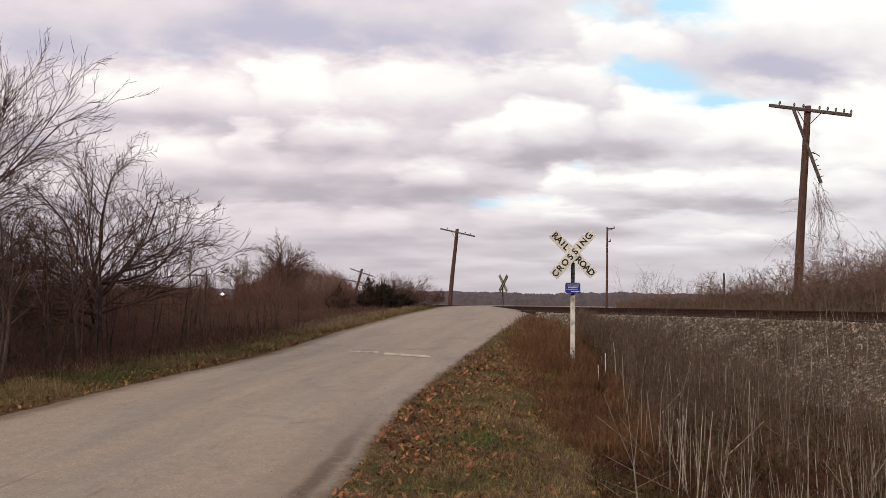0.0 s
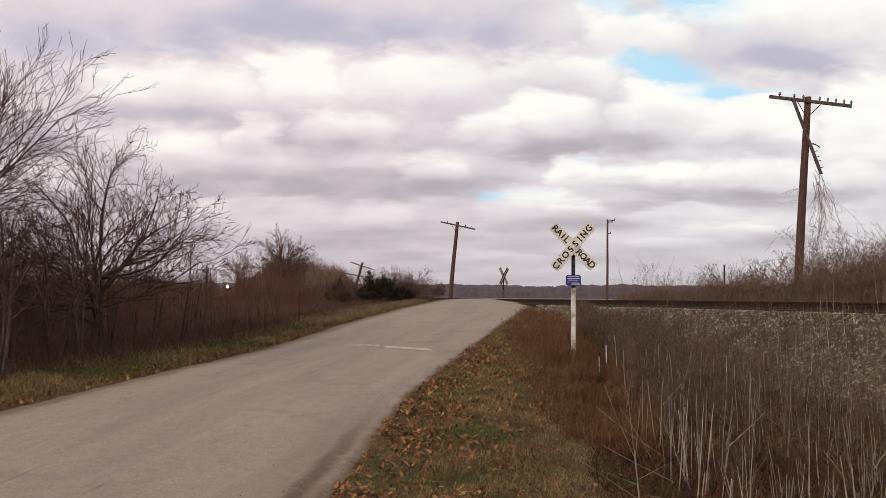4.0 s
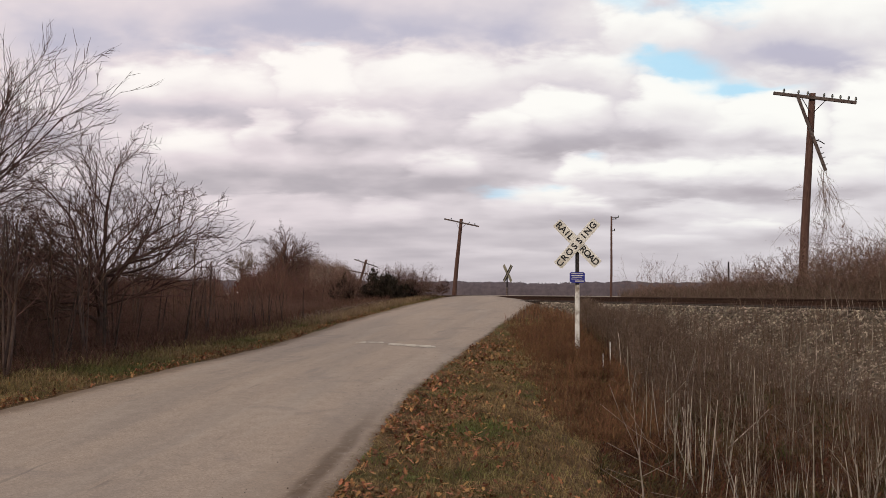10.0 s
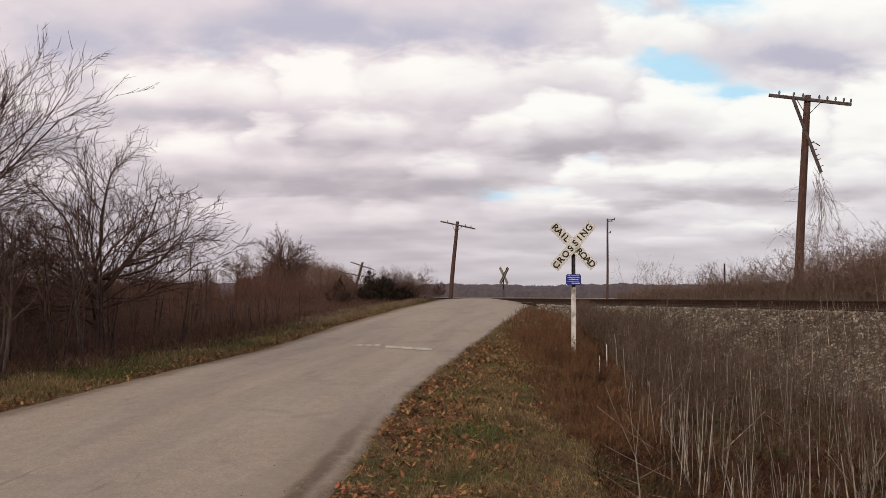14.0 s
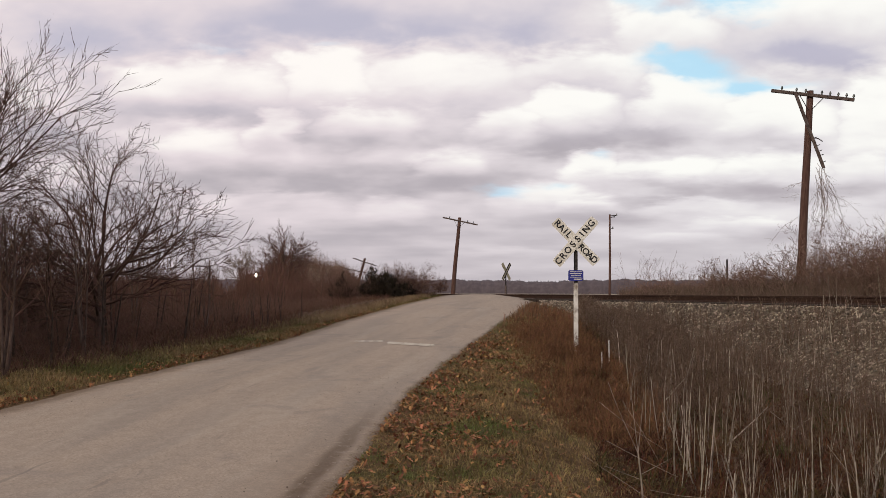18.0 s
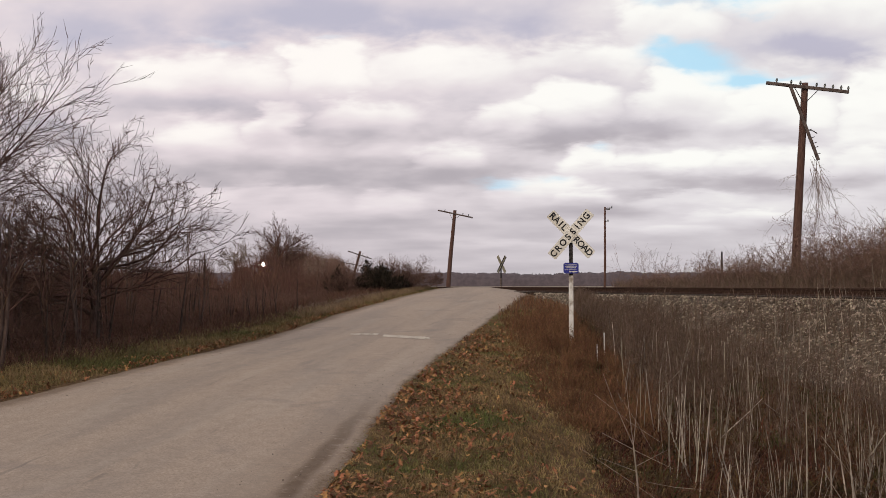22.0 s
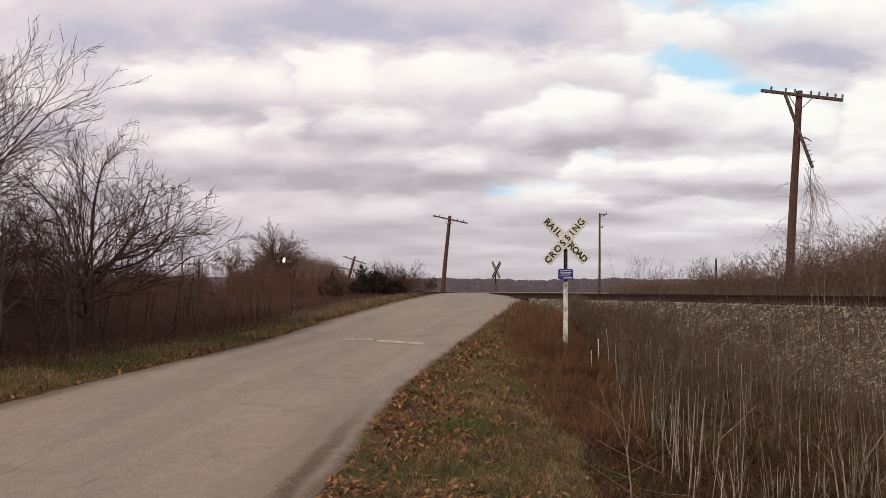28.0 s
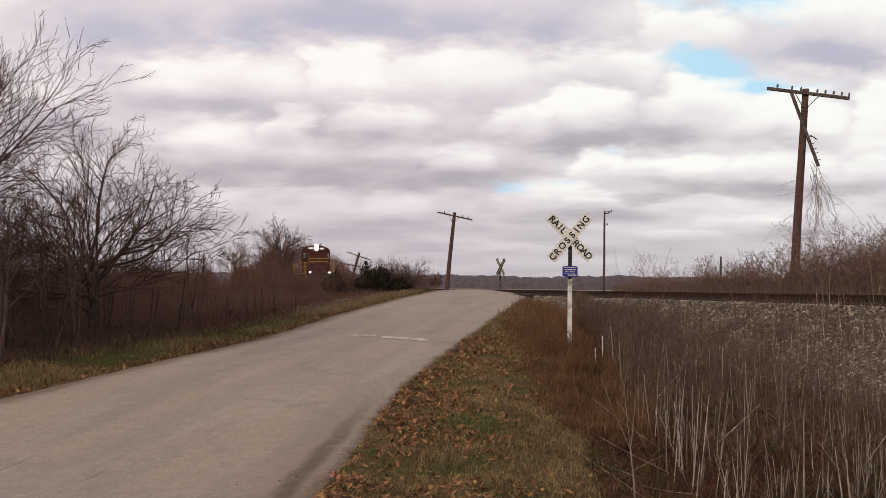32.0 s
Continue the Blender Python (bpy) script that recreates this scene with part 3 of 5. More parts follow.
def track_frame(y, d=0.0, dz=0.0):
    """Point on the track at depth y, d metres to its far side, dz above the rail heads."""
    p = np.array([track_x(y), y, float(rail_z(y)) + dz]) + ACROSS * d
    return p


TRACK_RZ = math.degrees(math.atan2(ALONG[1], ALONG[0]))


def build_track():
    track = thing("railway_track", "single rusty railway track on stone ballast", "railway track", kind="structure")
    prof = [(-.07, -.18), (.07, -.18), (.07, -.165), (.012, -.14), (.012, -.045), (.036, -.035), (.036, -.004), (.03, 0), (-.03, 0), (-.036, -.004), (-.036, -.035), (-.012, -.045), (-.012, -.14), (-.07, -.165)]
    ys = lines((-40, 90, 60), (90, 360, 50))
    m = len(prof)
    for side in (-.7525, .7525):
        V = np.array([track_frame(y, side + a, b) for y in ys for a, b in prof])
        i, j = np.meshgrid(np.arange(m), np.arange(len(ys) - 1))
        q = lambda jj, ii: (jj * m + ii % m).ravel()
        F = np.stack([q(j, i), q(j, i + 1), q(j + 1, i + 1), q(j + 1, i)], -1)
        me = mesh_np("rail", V, F, RAIL_RUST)
        me.materials.append(RAIL_TOP)
        top = np.array([(f % m).min() == 7 and (f % m).max() == 8 for f in F])
        me.polygons.foreach_set("material_index", top.astype(np.int32))
        part("rail", me, None, track, "rusty steel rail with a worn head")
    tie = box(B(), -1.3, 1.3, -.115, .115, -.36, -.19, .012)
    me = bpy.data.meshes.new("tie")
    tie.to_mesh(me)
    tie.free()
    me.materials.append(WOOD_TIE)
    g = np.random.default_rng(3)
    for k in range(170):
        y = -8 + k * .53
        l, r = np.interp(y, ROAD_Y, ROAD_L), np.interp(y, ROAD_Y, ROAD_R)
        if l - .3 < track_x(y) < r + .3:
            continue
        ob = part("tie", me, None, track)
        ob.matrix_basis = pose(*track_frame(y, g.normal() * .03, 0), 0, 0, TRACK_RZ - 90 + g.normal() * 1.2)
    # ballast shoulder
    n = 13
    d = np.linspace(-4.6, 4.6, n)
    yy = lines((-30, 90, 180), (90, 360, 60))
    Y = np.repeat(yy[:, None], n, 1) + d[None] * ACROSS[1]
    X = track_x(np.repeat(yy[:, None], n, 1)) + d[None] * ACROSS[0]
    zb = rail_z(Y) - .25 - np.clip(np.abs(d)[None] - 1.75, 0, 9) / 1.7
    l, r = np.interp(Y, ROAD_Y, ROAD_L), np.interp(Y, ROAD_Y, ROAD_R)
    inside = smooth01(.9, -.2, np.maximum(l - X, X - r))
    Z = zb + .02 * bumps(X * 3, Y * 3) - inside * .3
    V = np.stack([X, Y, Z], -1).reshape(-1, 3)
    i, j = np.meshgrid(np.arange(n - 1), np.arange(len(yy) - 1))
    a = (j * n + i).ravel()
    part("ballast_bed", mesh_np("ballast_bed", V, np.stack([a, a + 1, a + n + 1, a + n], -1), BALLAST, True), None, track, "grey crushed stone ballast bed")
    # loose stones on the near shoulder
    tv = .5 * np.array([(1, 0, 0), (0, 1, 0), (-1, 0, 0), (0, -1, 0), (.45, .4, .8), (-.5, .3, .75), (.05, -.55, .8), (0, 0, -.7)])
    tf = np.array([(0, 1, 4), (1, 5, 4), (1, 2, 5), (2, 3, 6), (2, 6, 5), (3, 0, 6), (0, 4, 6), (4, 5, 6), (0, 3, 7), (1, 0, 7), (2, 1, 7), (3, 2, 7)])
    tv *= (1 + .5 * (g.random((len(tv), 1)) - .5))
    N = 56000
    y = 10 + 40 * g.random(N) ** 1.9
    dd = -1.3 - 3.0 * g.random(N)
    x = track_x(y) + dd * ACROSS[0]
    yy = y + dd * ACROSS[1]
    z = rail_z(yy) - .25 - np.clip(-dd - 1.75, 0, 9) / 1.7 + .02 * bumps(x * 3, yy * 3)
    l, r = np.interp(yy, ROAD_Y, ROAD_L), np.interp(yy, ROAD_Y, ROAD_R)
    keep = (x > r + .5) | (x < l - .5)
    pos = np.stack([x, yy, z], -1)[keep]
    N = len(pos)
    size = (.030 + .050 * g.random(N) ** 2.2)[:, None] * (.7 + .7 * g.random((N, 3)))
    V, F = scatter(tv, tf, pos, size, g.random(N) * 6.28, g.random(N) * 6.28)
    ob = new("ballast_stones", mesh_np("ballast_stones", V, F, STONE))
    tagged(ob, "loose pale ballast stones along the track shoulder", "ballast", kind="stuff")


build_ground()
build_road()
build_stop_line()
build_track()


DECK, DECK_FAR = 400.0, 4200.0


def build_sky_dome():
    """A distant deck of cloud before the camera, drifting slowly."""
    mt = bpy.data.materials.new("cloud_sheet")
    mt.use_nodes = True
    nt = mt.node_tree
    nt.nodes.clear()
    tc = nt.nodes.new("ShaderNodeTexCoord").outputs["Object"]
    c, u, v = clouds(nt, tc, (.47, .77, .96))
    em = node(nt, "ShaderNodeEmission", Strength=1.0)
    link(nt, c, em.inputs["Color"])
    tr = nt.nodes.new("ShaderNodeBsdfTransparent")
    mx = nt.nodes.new("ShaderNodeMixShader")
    fade = m2(nt, "MULTIPLY", ramp(nt, m2(nt, "ABSOLUTE", u), .68, .60), ramp(nt, v, .55, .46))
    link(nt, fade, mx.inputs[0])
    link(nt, tr.outputs[0], mx.inputs[1])
    link(nt, em.outputs[0], mx.inputs[2])
    out = nt.nodes.new("ShaderNodeOutputMaterial")
    link(nt, mx.outputs[0], out.inputs["Surface"])
    # a level deck overhead that comes down in a curtain far off
    slope = np.concatenate([[-.02, .0, .03, .06], np.linspace(DECK / DECK_FAR, .6, 24)])
    depth = np.minimum(DECK / np.maximum(slope, .001), DECK_FAR)
    side, row = np.meshgrid(np.linspace(-1, 1, 41), np.arange(len(slope)))
    V = np.stack([side * depth[row] * .72, depth[row], slope[row] * depth[row]], -1).reshape(-1, 3)
    i, j = np.meshgrid(np.arange(40), np.arange(len(slope) - 1))
    a = (j * 41 + i).ravel()
    ob = new("backdrop", mesh_np("backdrop", V, np.stack([a, a + 1, a + 42, a + 41], -1), mt, True))
    ob.matrix_basis = pose(*EYE)
    return tagged(ob, "broken grey and cream winter cloud with blue gaps", "sky", kind="structure")


SKY = build_sky_dome()


# ---- far woods ----
def build_woods():
    g = np.random.default_rng(21)
    xs = np.arange(-900, 1200, .9)
    h = 13.0 + 1.2 * np.sin(xs * .013) * np.sin(xs * .031 + 2) + .5 * np.sin(xs * .11 + np.sin(xs * .037)) + .3 * np.sin(xs * .43) + g.normal(size=len(xs)) * .35
    rows = [np.stack([xs + g.normal(size=len(xs)) * .2, np.full(len(xs), 900.0) + d + g.normal(size=len(xs)) * .3, 1 + h * f], -1) for d, f in ((0, -.1), (3, .45), (8, .8), (14, 1.0), (40, .9), (70, -.1))]
    n = len(xs)
    V = np.array(rows).reshape(-1, 3)
    i, j = np.meshgrid(np.arange(n - 1), np.arange(5))
    a = (j * n + i).ravel()
    ob = new("far_woods", mesh_np("far_woods", V, np.stack([a, a + 1, a + n + 1, a + n], -1), HAZY_WOODS, True))
    tagged(ob, "distant line of bare woods, haze put into its grey-purple colour", "woods", kind="stuff")
    # bare tops
    N = 1100
    base = np.stack([-800 + 1900 * g.random(N), 912 + 20 * g.random(N), np.full(N, 10.0)], -1)
    lv = grow(g, base, np.array([[0, 0, 1.]]).repeat(N, 0), 2.2 + 1.6 * g.random(N), np.full(N, .12),
              [(1, 1, 0, 2, 1, .05, .1, 0), (6, .45, 35, 1, 1, .15, .1, .35), (4, .5, 35, 1, 1, .2, .1, .2)], .09)
    V, F = join(lv)
    ob = new("far_bare_trees", mesh_np("far_bare_trees", V, F, HAZY_WOODS))
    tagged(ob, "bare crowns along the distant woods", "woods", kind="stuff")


build_woods()


# ---- crossing signs ----
def letter(ch, size, parent, m, mat=SIGN_BLACK):
    cu = bpy.data.curves.new("letter", "FONT")
    cu.body, cu.size, cu.align_x, cu.align_y, cu.extrude, cu.offset = ch, size, "CENTER", "CENTER", .0015, size * .022
    cu.resolution_u = 3
    tmp = bpy.data.objects.new("letter", cu)
    scene.collection.objects.link(tmp)
    me = bpy.data.meshes.new_from_object(tmp.evaluated_get(bpy.context.evaluated_depsgraph_get()))
    bpy.data.objects.remove(tmp)
    me.materials.clear()
    me.materials.append(mat)
    ob = new("letter", me)
    ob.parent = parent
    ob.matrix_basis = m
    return ob


def crossbuck(label, m, h, lettered, tilt=(-45.6, 49.0), sink=.3):
    """h: height of the blades' centre over the base. Faces -y."""
    sign = thing("railroad_crossing_sign", label, "crossing sign", m, "crossing signs")
    low = h - .82
    bm = box(B(), -.047, .047, -.047, .047, -sink, low, .006)
    part("lower_post", bm, POST_WHITE if lettered else ARM_WOOD, sign, "square white wooden post, paint peeling" if lettered else "weathered grey wooden post")
    bm = B()
    box(bm, -.040, -.032, -.02, .02, low - .03, h + .12)
    box(bm, .032, .040, -.02, .02, low - .03, h + .12)
    box(bm, -.032, .032, .012, .02, low - .03, h + .12)
    for k in range(9):
        rod(bm, (0, .010, low + .05 + k * .1), (0, .013, low + .05 + k * .1), .008, sides=6)
    bmesh.ops.translate(bm, vec=(0, -.07 if lettered else .0, 0), verts=bm.verts)
    part("upper_post", bm, IRON, sign, "dark steel channel post")
    front = SIGN_WHITE if lettered else SIGN_BACK
    for k, ang in enumerate(tilt):
        bm = box(B(), -.61, .61, -.0035, .0035, -.108, .108)
        bmesh.ops.bevel(bm, geom=[e for e in bm.edges if abs(e.verts[0].co.y - e.verts[1].co.y) > .005], offset=.015, segments=2, affect="EDGES")
        blade = part("blade", bm, front, sign, "white reflective blade with black capitals" if lettered else "unpainted back of a blade")
        blade.matrix_basis = pose(0, -.108 - .012 * k if lettered else -.03 - .02 * k, h, 0, -ang, 0)
        if not lettered:
            if k:
                for z in (-.078, .078):
                    part("stiffener", box(B(), -.6, .6, -.014, -.004, z - .03, z + .03), IRON, blade, "dark steel stiffener")
            continue
        word, places = (("RAILROAD", (-.53, -.41, -.30, -.20, .17, .29, .41, .53)), ("CROSSING", (-.535, -.39, -.235, -.08, .07, .20, .335, .49)))[k]
        for ch, x in zip(word, places):
            letter(ch, .185, blade, pose(x, -.006, 0, 90, 0, 0))
        for x in (-.05, .05):
            part("bolt", rod(B(), (x, -.009, 0), (x, -.003, 0), .012, sides=8), IRON, blade)
    return sign


def build_signs():
    x, y = 2.84, 19.7
    z = float(ground_z(x, y))
    s = crossbuck("white railroad crossing crossbuck on a peeling white post", pose(x, y, z, 0, 0, -8), 2.86 - z, True)
    h = 2.86 - z
    bm = box(B(), -.155, .155, -.004, .004, -.11, .11)
    bmesh.ops.bevel(bm, geom=[e for e in bm.edges if abs(e.verts[0].co.y - e.verts[1].co.y) > .005], offset=.02, segments=3, affect="EDGES")
    plate = part("notice_plate", bm, BLUE_PLATE, s, "small blue notice plate with white lines")
    plate.matrix_basis = pose(0, -.10, h - .70)
    for z0, a, b, t in ((.08, -.12, .12, .008), (.04, -.12, .125, .012), (.005, -.10, .10, .012), (-.035, -.13, .11, .008), (-.075, -.04, .13, .020)):
        part("text_bar", box(B(), a, b, -.006, -.0045, z0 - t / 2, z0 + t / 2), SIGN_WHITE, plate)
    x, y = 3.94, 56.0
    z = float(ground_z(x, y))
    crossbuck("back of a weathered crossbuck beyond the track", pose(x, y, z, 0, 0, 48), 3.05 - z, False, (-52, 52))
    # marker stakes in the weeds
    for x, y, h, r in ((3.33, 18.6, .60, .014), (2.95, 17.2, .46, .009)):
        z = float(ground_z(x, y))
        st = thing("marker_stake", "thin weathered white stake in the weeds", "stake", pose(x, y, z, 2, -2, 20), "marker stakes")
        part("shaft", rod(B(), (0, 0, -.2), (0, 0, h), r, r * .8, 7), POST_WHITE, st)


build_signs()


# ---- line poles ----
def line_pole(label, base, top, r0, r1, arms, pins, loose=None, yaw=-8):
    """arms: (distance below the top, length, offset of its middle, tilt in degrees). loose: a fallen arm (below the top, tilt)."""
    base, top = Vector(base), Vector(top)
    p = thing("line_pole", label, "utility pole", pose(*base), "line poles beside the track")
    up = top - base
    bm = B()
    pts = 9
    ring = []
    for k in range(pts):
        f = k / (pts - 1)
        c = up * f + Vector((math.sin(f * 7 + base.x) * .02, math.cos(f * 5) * .02, 0)) * (1 - f)
        r = r0 + (r1 - r0) * f
        ring.append([bm.verts.new(c + Vector((math.cos(a) * r, math.sin(a) * r, -.4 if k == 0 else 0)) * 1.0) for a in (i * pi / 5 for i in range(10))])
    for a, b in zip(ring, ring[1:]):
        for i in range(10):
            bm.faces.new((a[i], a[(i + 1) % 10], b[(i + 1) % 10], b[i]))
    bm.faces.new(ring[-1])
    part("shaft", bm, POLE_WOOD, p, "weathered red-brown wooden shaft", True)
    d = up.normalized()
    for below, length, off, tilt in arms:
        c = up - d * below
        arm = part("crossarm", box(B(), -length / 2, length / 2, -.05, .05, -.06, .06, .008), ARM_WOOD, p, "weathered grey crossarm")
        arm.matrix_basis = Matrix.Translation(c + Vector((0, -r1 - .05, 0))) @ pose(0, 0, 0, 0, tilt, yaw) @ Matrix.Translation((off, 0, 0))
        for s in (-1, 1):
            br = B()
            rod(br, (s * .45 - off, 0, -.04), (-off + s * .07, .02, -.55), .016, sides=5)
            part("brace", br, IRON, arm)
        for x in pins:
            bm = B()
            rod(bm, (x - off, 0, .05), (x - off, 0, .14), .030, sides=6)
            rod(bm, (x - off, 0, .12), (x - off, 0, .165), .048, .042, 8)
            rod(bm, (x - off, 0, .165), (x - off, 0, .22), .040, .022, 8)
            part("insulator", bm, GLASS_INS, arm)
    if loose:
        below, length, ang, dx = loose
        c = up - d * below + Vector((dx, -r1 - .14, 0))
        arm = part("fallen_crossarm", box(B(), -length / 2, length / 2, -.045, .045, -.055, .055, .008), ARM_WOOD, p, "broken crossarm hanging aslant")
        arm.matrix_basis = Matrix.Translation(c) @ pose(0, 0, 0, 0, ang, yaw)
        for x in (.35, .66, .88, 1.05, 1.32):
            part("pin", rod(B(), (x, 0, .04), (x, 0, .17), .016, sides=6), IRON, arm)
        hook = B()
        rod(hook, (.30, 0, -.02), (.42, -.02, .18), .02, sides=6)
        rod(hook, (.42, -.02, .18), (.58, -.02, .30), .02, sides=6)
        part("bracket", hook, IRON, arm)
    return p


def build_poles():
    gz = lambda x, y: float(ground_z(x, y))
    pins = (-1.12, -.58, -.24, .36, .66, .96, 1.26, 1.52)
    line_pole("tall leaning line pole with a broken hanging crossarm", (13.66, 36, gz(13.66, 36)), (14.20, 36, 9.55), .18, .125,
              [(.20, 3.05, .03, 8.2)], pins, (1.55, 3.1, 71, -.06))
    line_pole("leaning line pole with a tilted crossarm", (1.15, 82, gz(1.15, 82)), (1.79, 82, 8.30), .20, .14, [(.32, 3.1, .06, 12.5)], (-.9, .7, 1.2))
    p = line_pole("slender upright pole beyond the field edge", (17.45, 97, gz(17.45, 97)), (17.50, 97, 9.85), .13, .09, [], ())
    up = 9.85 - gz(17.45, 97)
    for z, l in ((up - .15, .75), (up - .3, .5), (up - 1.5, .35)):
        part("bracket", rod(B(), (0, 0, z), (l, 0, z + .05), .04, sides=6), IRON, p)
        part("insulator", rod(B(), (l, 0, z), (l, 0, z + .25), .07, .04, 8), GLASS_INS, p)
    line_pole("half-fallen line pole with two broken crossarms", (-10.6, 120, gz(-10.6, 120)), (-9.35, 120, 6.1), .19, .15, [(.45, 3.2, .1, 18), (1.75, 3.2, -.9, 10)], (-1.0, 1.1))
    line_pole("leaning line pole far down the track", (-22.0, 164, gz(-22, 164)), (-21.6, 164, 5.6), .18, .14, [(.3, 3.0, 0, 6)], ())
    x, y = 12.3, 40.5
    f = thing("steel_post", "thin dark steel post in the brush", "post", pose(x, y, gz(x, y)))
    part("shaft", box(B(), -.03, .03, -.03, .03, -.3, 3.25 - gz(x, y), .005), IRON, f)


build_poles()


# ---- trees and brush ----
HEIGHT = {}


def woody(name, label, category, m, levels, mats, group=""):
    """Bare tree or shrub: the first of mats is for the stems, the second for the crown."""
    t = thing(name, label, category, m, group)
    HEIGHT[t] = float(np.percentile(np.concatenate([v[:, 2] for v, _ in levels]), 97))
    for nm, lv, mt in zip(("trunk", "crown"), (levels[:1], levels[1:]), mats):
        V, F = join(lv)
        part(nm, mesh_np(nm, V, F, mt, nm == "trunk"), None, t)
    return t


def fan(g, n, spread, low=0.0):
    """n headings that lean outward by up to spread degrees."""
    a = (np.arange(n) + g.random(n) * .8) * 2 * pi / n
    s = np.radians(low + (spread - low) * ((np.arange(n) * .618 + g.random()) % 1) ** .65)
    return np.stack([np.sin(s) * np.cos(a), np.sin(s) * np.sin(a), np.cos(s)], -1)


def spreading_tree(seed, label, x, y, trunk, limbs, length, spread, radius, lv, dz=0.0, low=8, thin=.0028, start=.55, twig=None):
    g = np.random.default_rng(seed)
    z = float(ground_z(x, y)) - .15 + dz
    first = grow(g, [[0, 0, 0]], [[.03, 0, 1]], trunk, radius, [(1, 1, 0, 6, 9, .05, .1, 0)])
    dirs = fan(g, limbs, spread, low)
    base = np.stack([g.normal(size=limbs) * .05, g.normal(size=limbs) * .05, trunk * (start + (.97 - start) * g.random(limbs))], -1)
    crown = grow(g, base, dirs, length * (.84 + .26 * g.random(limbs)), radius * (.22 + .20 * g.random(limbs)), lv, thin)
    return woody("bare_tree", label, "tree", pose(x, y, z), first + crown, (BARK, twig or TREE_TWIG), "bare roadside trees")


FULL = [(1, 1, 0, 10, 6, .10, .022, 0), (9, .52, 44, 6, 4, .09, .03, .14), (6, .52, 40, 4, 3, .08, .02, .12), (5, .50, 36, 3, 1, .08, .01, .12)]
ARCHING = [(1, 1, 0, 12, 6, .07, .045, 0), (8, .48, 36, 7, 4, .06, .035, .18), (6, .52, 34, 5, 3, .06, .03, .12), (4, .50, 30, 3, 1, .05, .02, .15)]
UPRIGHT = [(1, 1, 0, 8, 5, .07, .03, 0), (8, .44, 42, 5, 4, .09, .02, .15), (7, .46, 42, 4, 3, .10, .02, .1), (5, .5, 38, 2, 1, .09, .01, .1)]
spreading_tree(34, "spreading bare tree with a short forked trunk by the road", -7.15, 20, 1.8, 21, 2.7, 84, .095, FULL, 0, 6, .0052, .40)
spreading_tree(53, "large bare tree with arching limbs beside the road", -8.3, 14.0, 2.7, 32, 3.55, 80, .09, ARCHING, 0, 2, .0040, .30)
spreading_tree(15, "bare tree behind the roadside brush", -11.8, 23, 1.5, 14, 2.7, 74, .085, FULL, 0, 8, .0055)
spreading_tree(16, "bare tree crowded among the roadside brush", -9.6, 18.5, 1.6, 16, 2.3, 80, .085, FULL, 0, 8, .0050, .4)
spreading_tree(19, "bare tree deep in the roadside thicket", -14.0, 29, 1.7, 16, 3.0, 80, .10, FULL, 0, 8, .0060, .4)
spreading_tree(62, "bare tree with a rounded crown above the thicket", -9.95, 62, 4.75, 32, 2.0, 88, .09, UPRIGHT, -.2, 0, .0045, .52, TWIG_FAR)
spreading_tree(17, "small pale bare tree above the thicket", -13.7, 66, 4.2, 14, 1.5, 74, .07, UPRIGHT, -.2, 0, .0060, .6, TWIG_PALE)

spreading_tree(71, "small dark bare tree in the far field", .3, 150, 1.3, 12, 1.5, 84, .09, UPRIGHT, 0, 4, .014, .5)

SHRUB = [(1, 1, 0, 6, 4, .14, .05, 0), (7, .48, 42, 4, 3, .14, .03, .2), (6, .46, 42, 2, 1, .16, .03, .15), (4, .5, 40, 1, 1, .18, .02, .1)]
LIGHT = [(1, 1, 0, 5, 3, .09, .08, 0), (7, .40, 30, 2, 1, .14, .08, .25), (6, .5, 32, 1, 1, .16, .06, .15)]


def shrub(seed, name, label, n, h, spread, r, mats, lv=SHRUB, group="", thin=.003):
    """A many-stemmed bare bush, h metres tall."""
    g = np.random.default_rng(seed)
    d = fan(g, n, spread)
    base = np.concatenate([d[:, :2] * .35 * g.random((n, 1)), np.full((n, 1), -.1)], 1)
    return woody(name, label, "shrub", None, grow(g, base, d, h * (.75 + .4 * g.random(n)), r * (.6 + .6 * g.random(n)), lv, thin), mats, group)


def low_growth(x, y, h):
    """The brush stands lower where it lets the train's lights through."""
    u = x / y
    if not -.238 < u < -.130:
        return h
    v = float(np.interp(u - .012, (-.2227, -.2156, -.2036, -.19, -.1762, -.1525, -.12), (.0085, .0109, .0147, .019, .023, .031, .045)))
    return min(h, max(1.8 + y * (v - .0035) - float(ground_z(x, y)), .3))


def strew(source, places, g, group_scale=(.8, 1.25), flat=None):
    """Copies of a shrub over the places (x, y, height in metres); the first place takes the shrub itself."""
    for k, (x, y, s) in enumerate(places):
        s = s * (group_scale[0] + (group_scale[1] - group_scale[0]) * g.random())
        if y > 9 and x < 0 and source is not flat:
            s = low_growth(x, y, s)
        s = s / HEIGHT[source]
        m = pose(x, y, float(ground_z(x, y)) - .03, 0, 0, g.random() * 360) @ Matrix.Scale(s, 4)
        if k == 0:
            source.matrix_basis = m
        else:
            copy_thing(source, m)


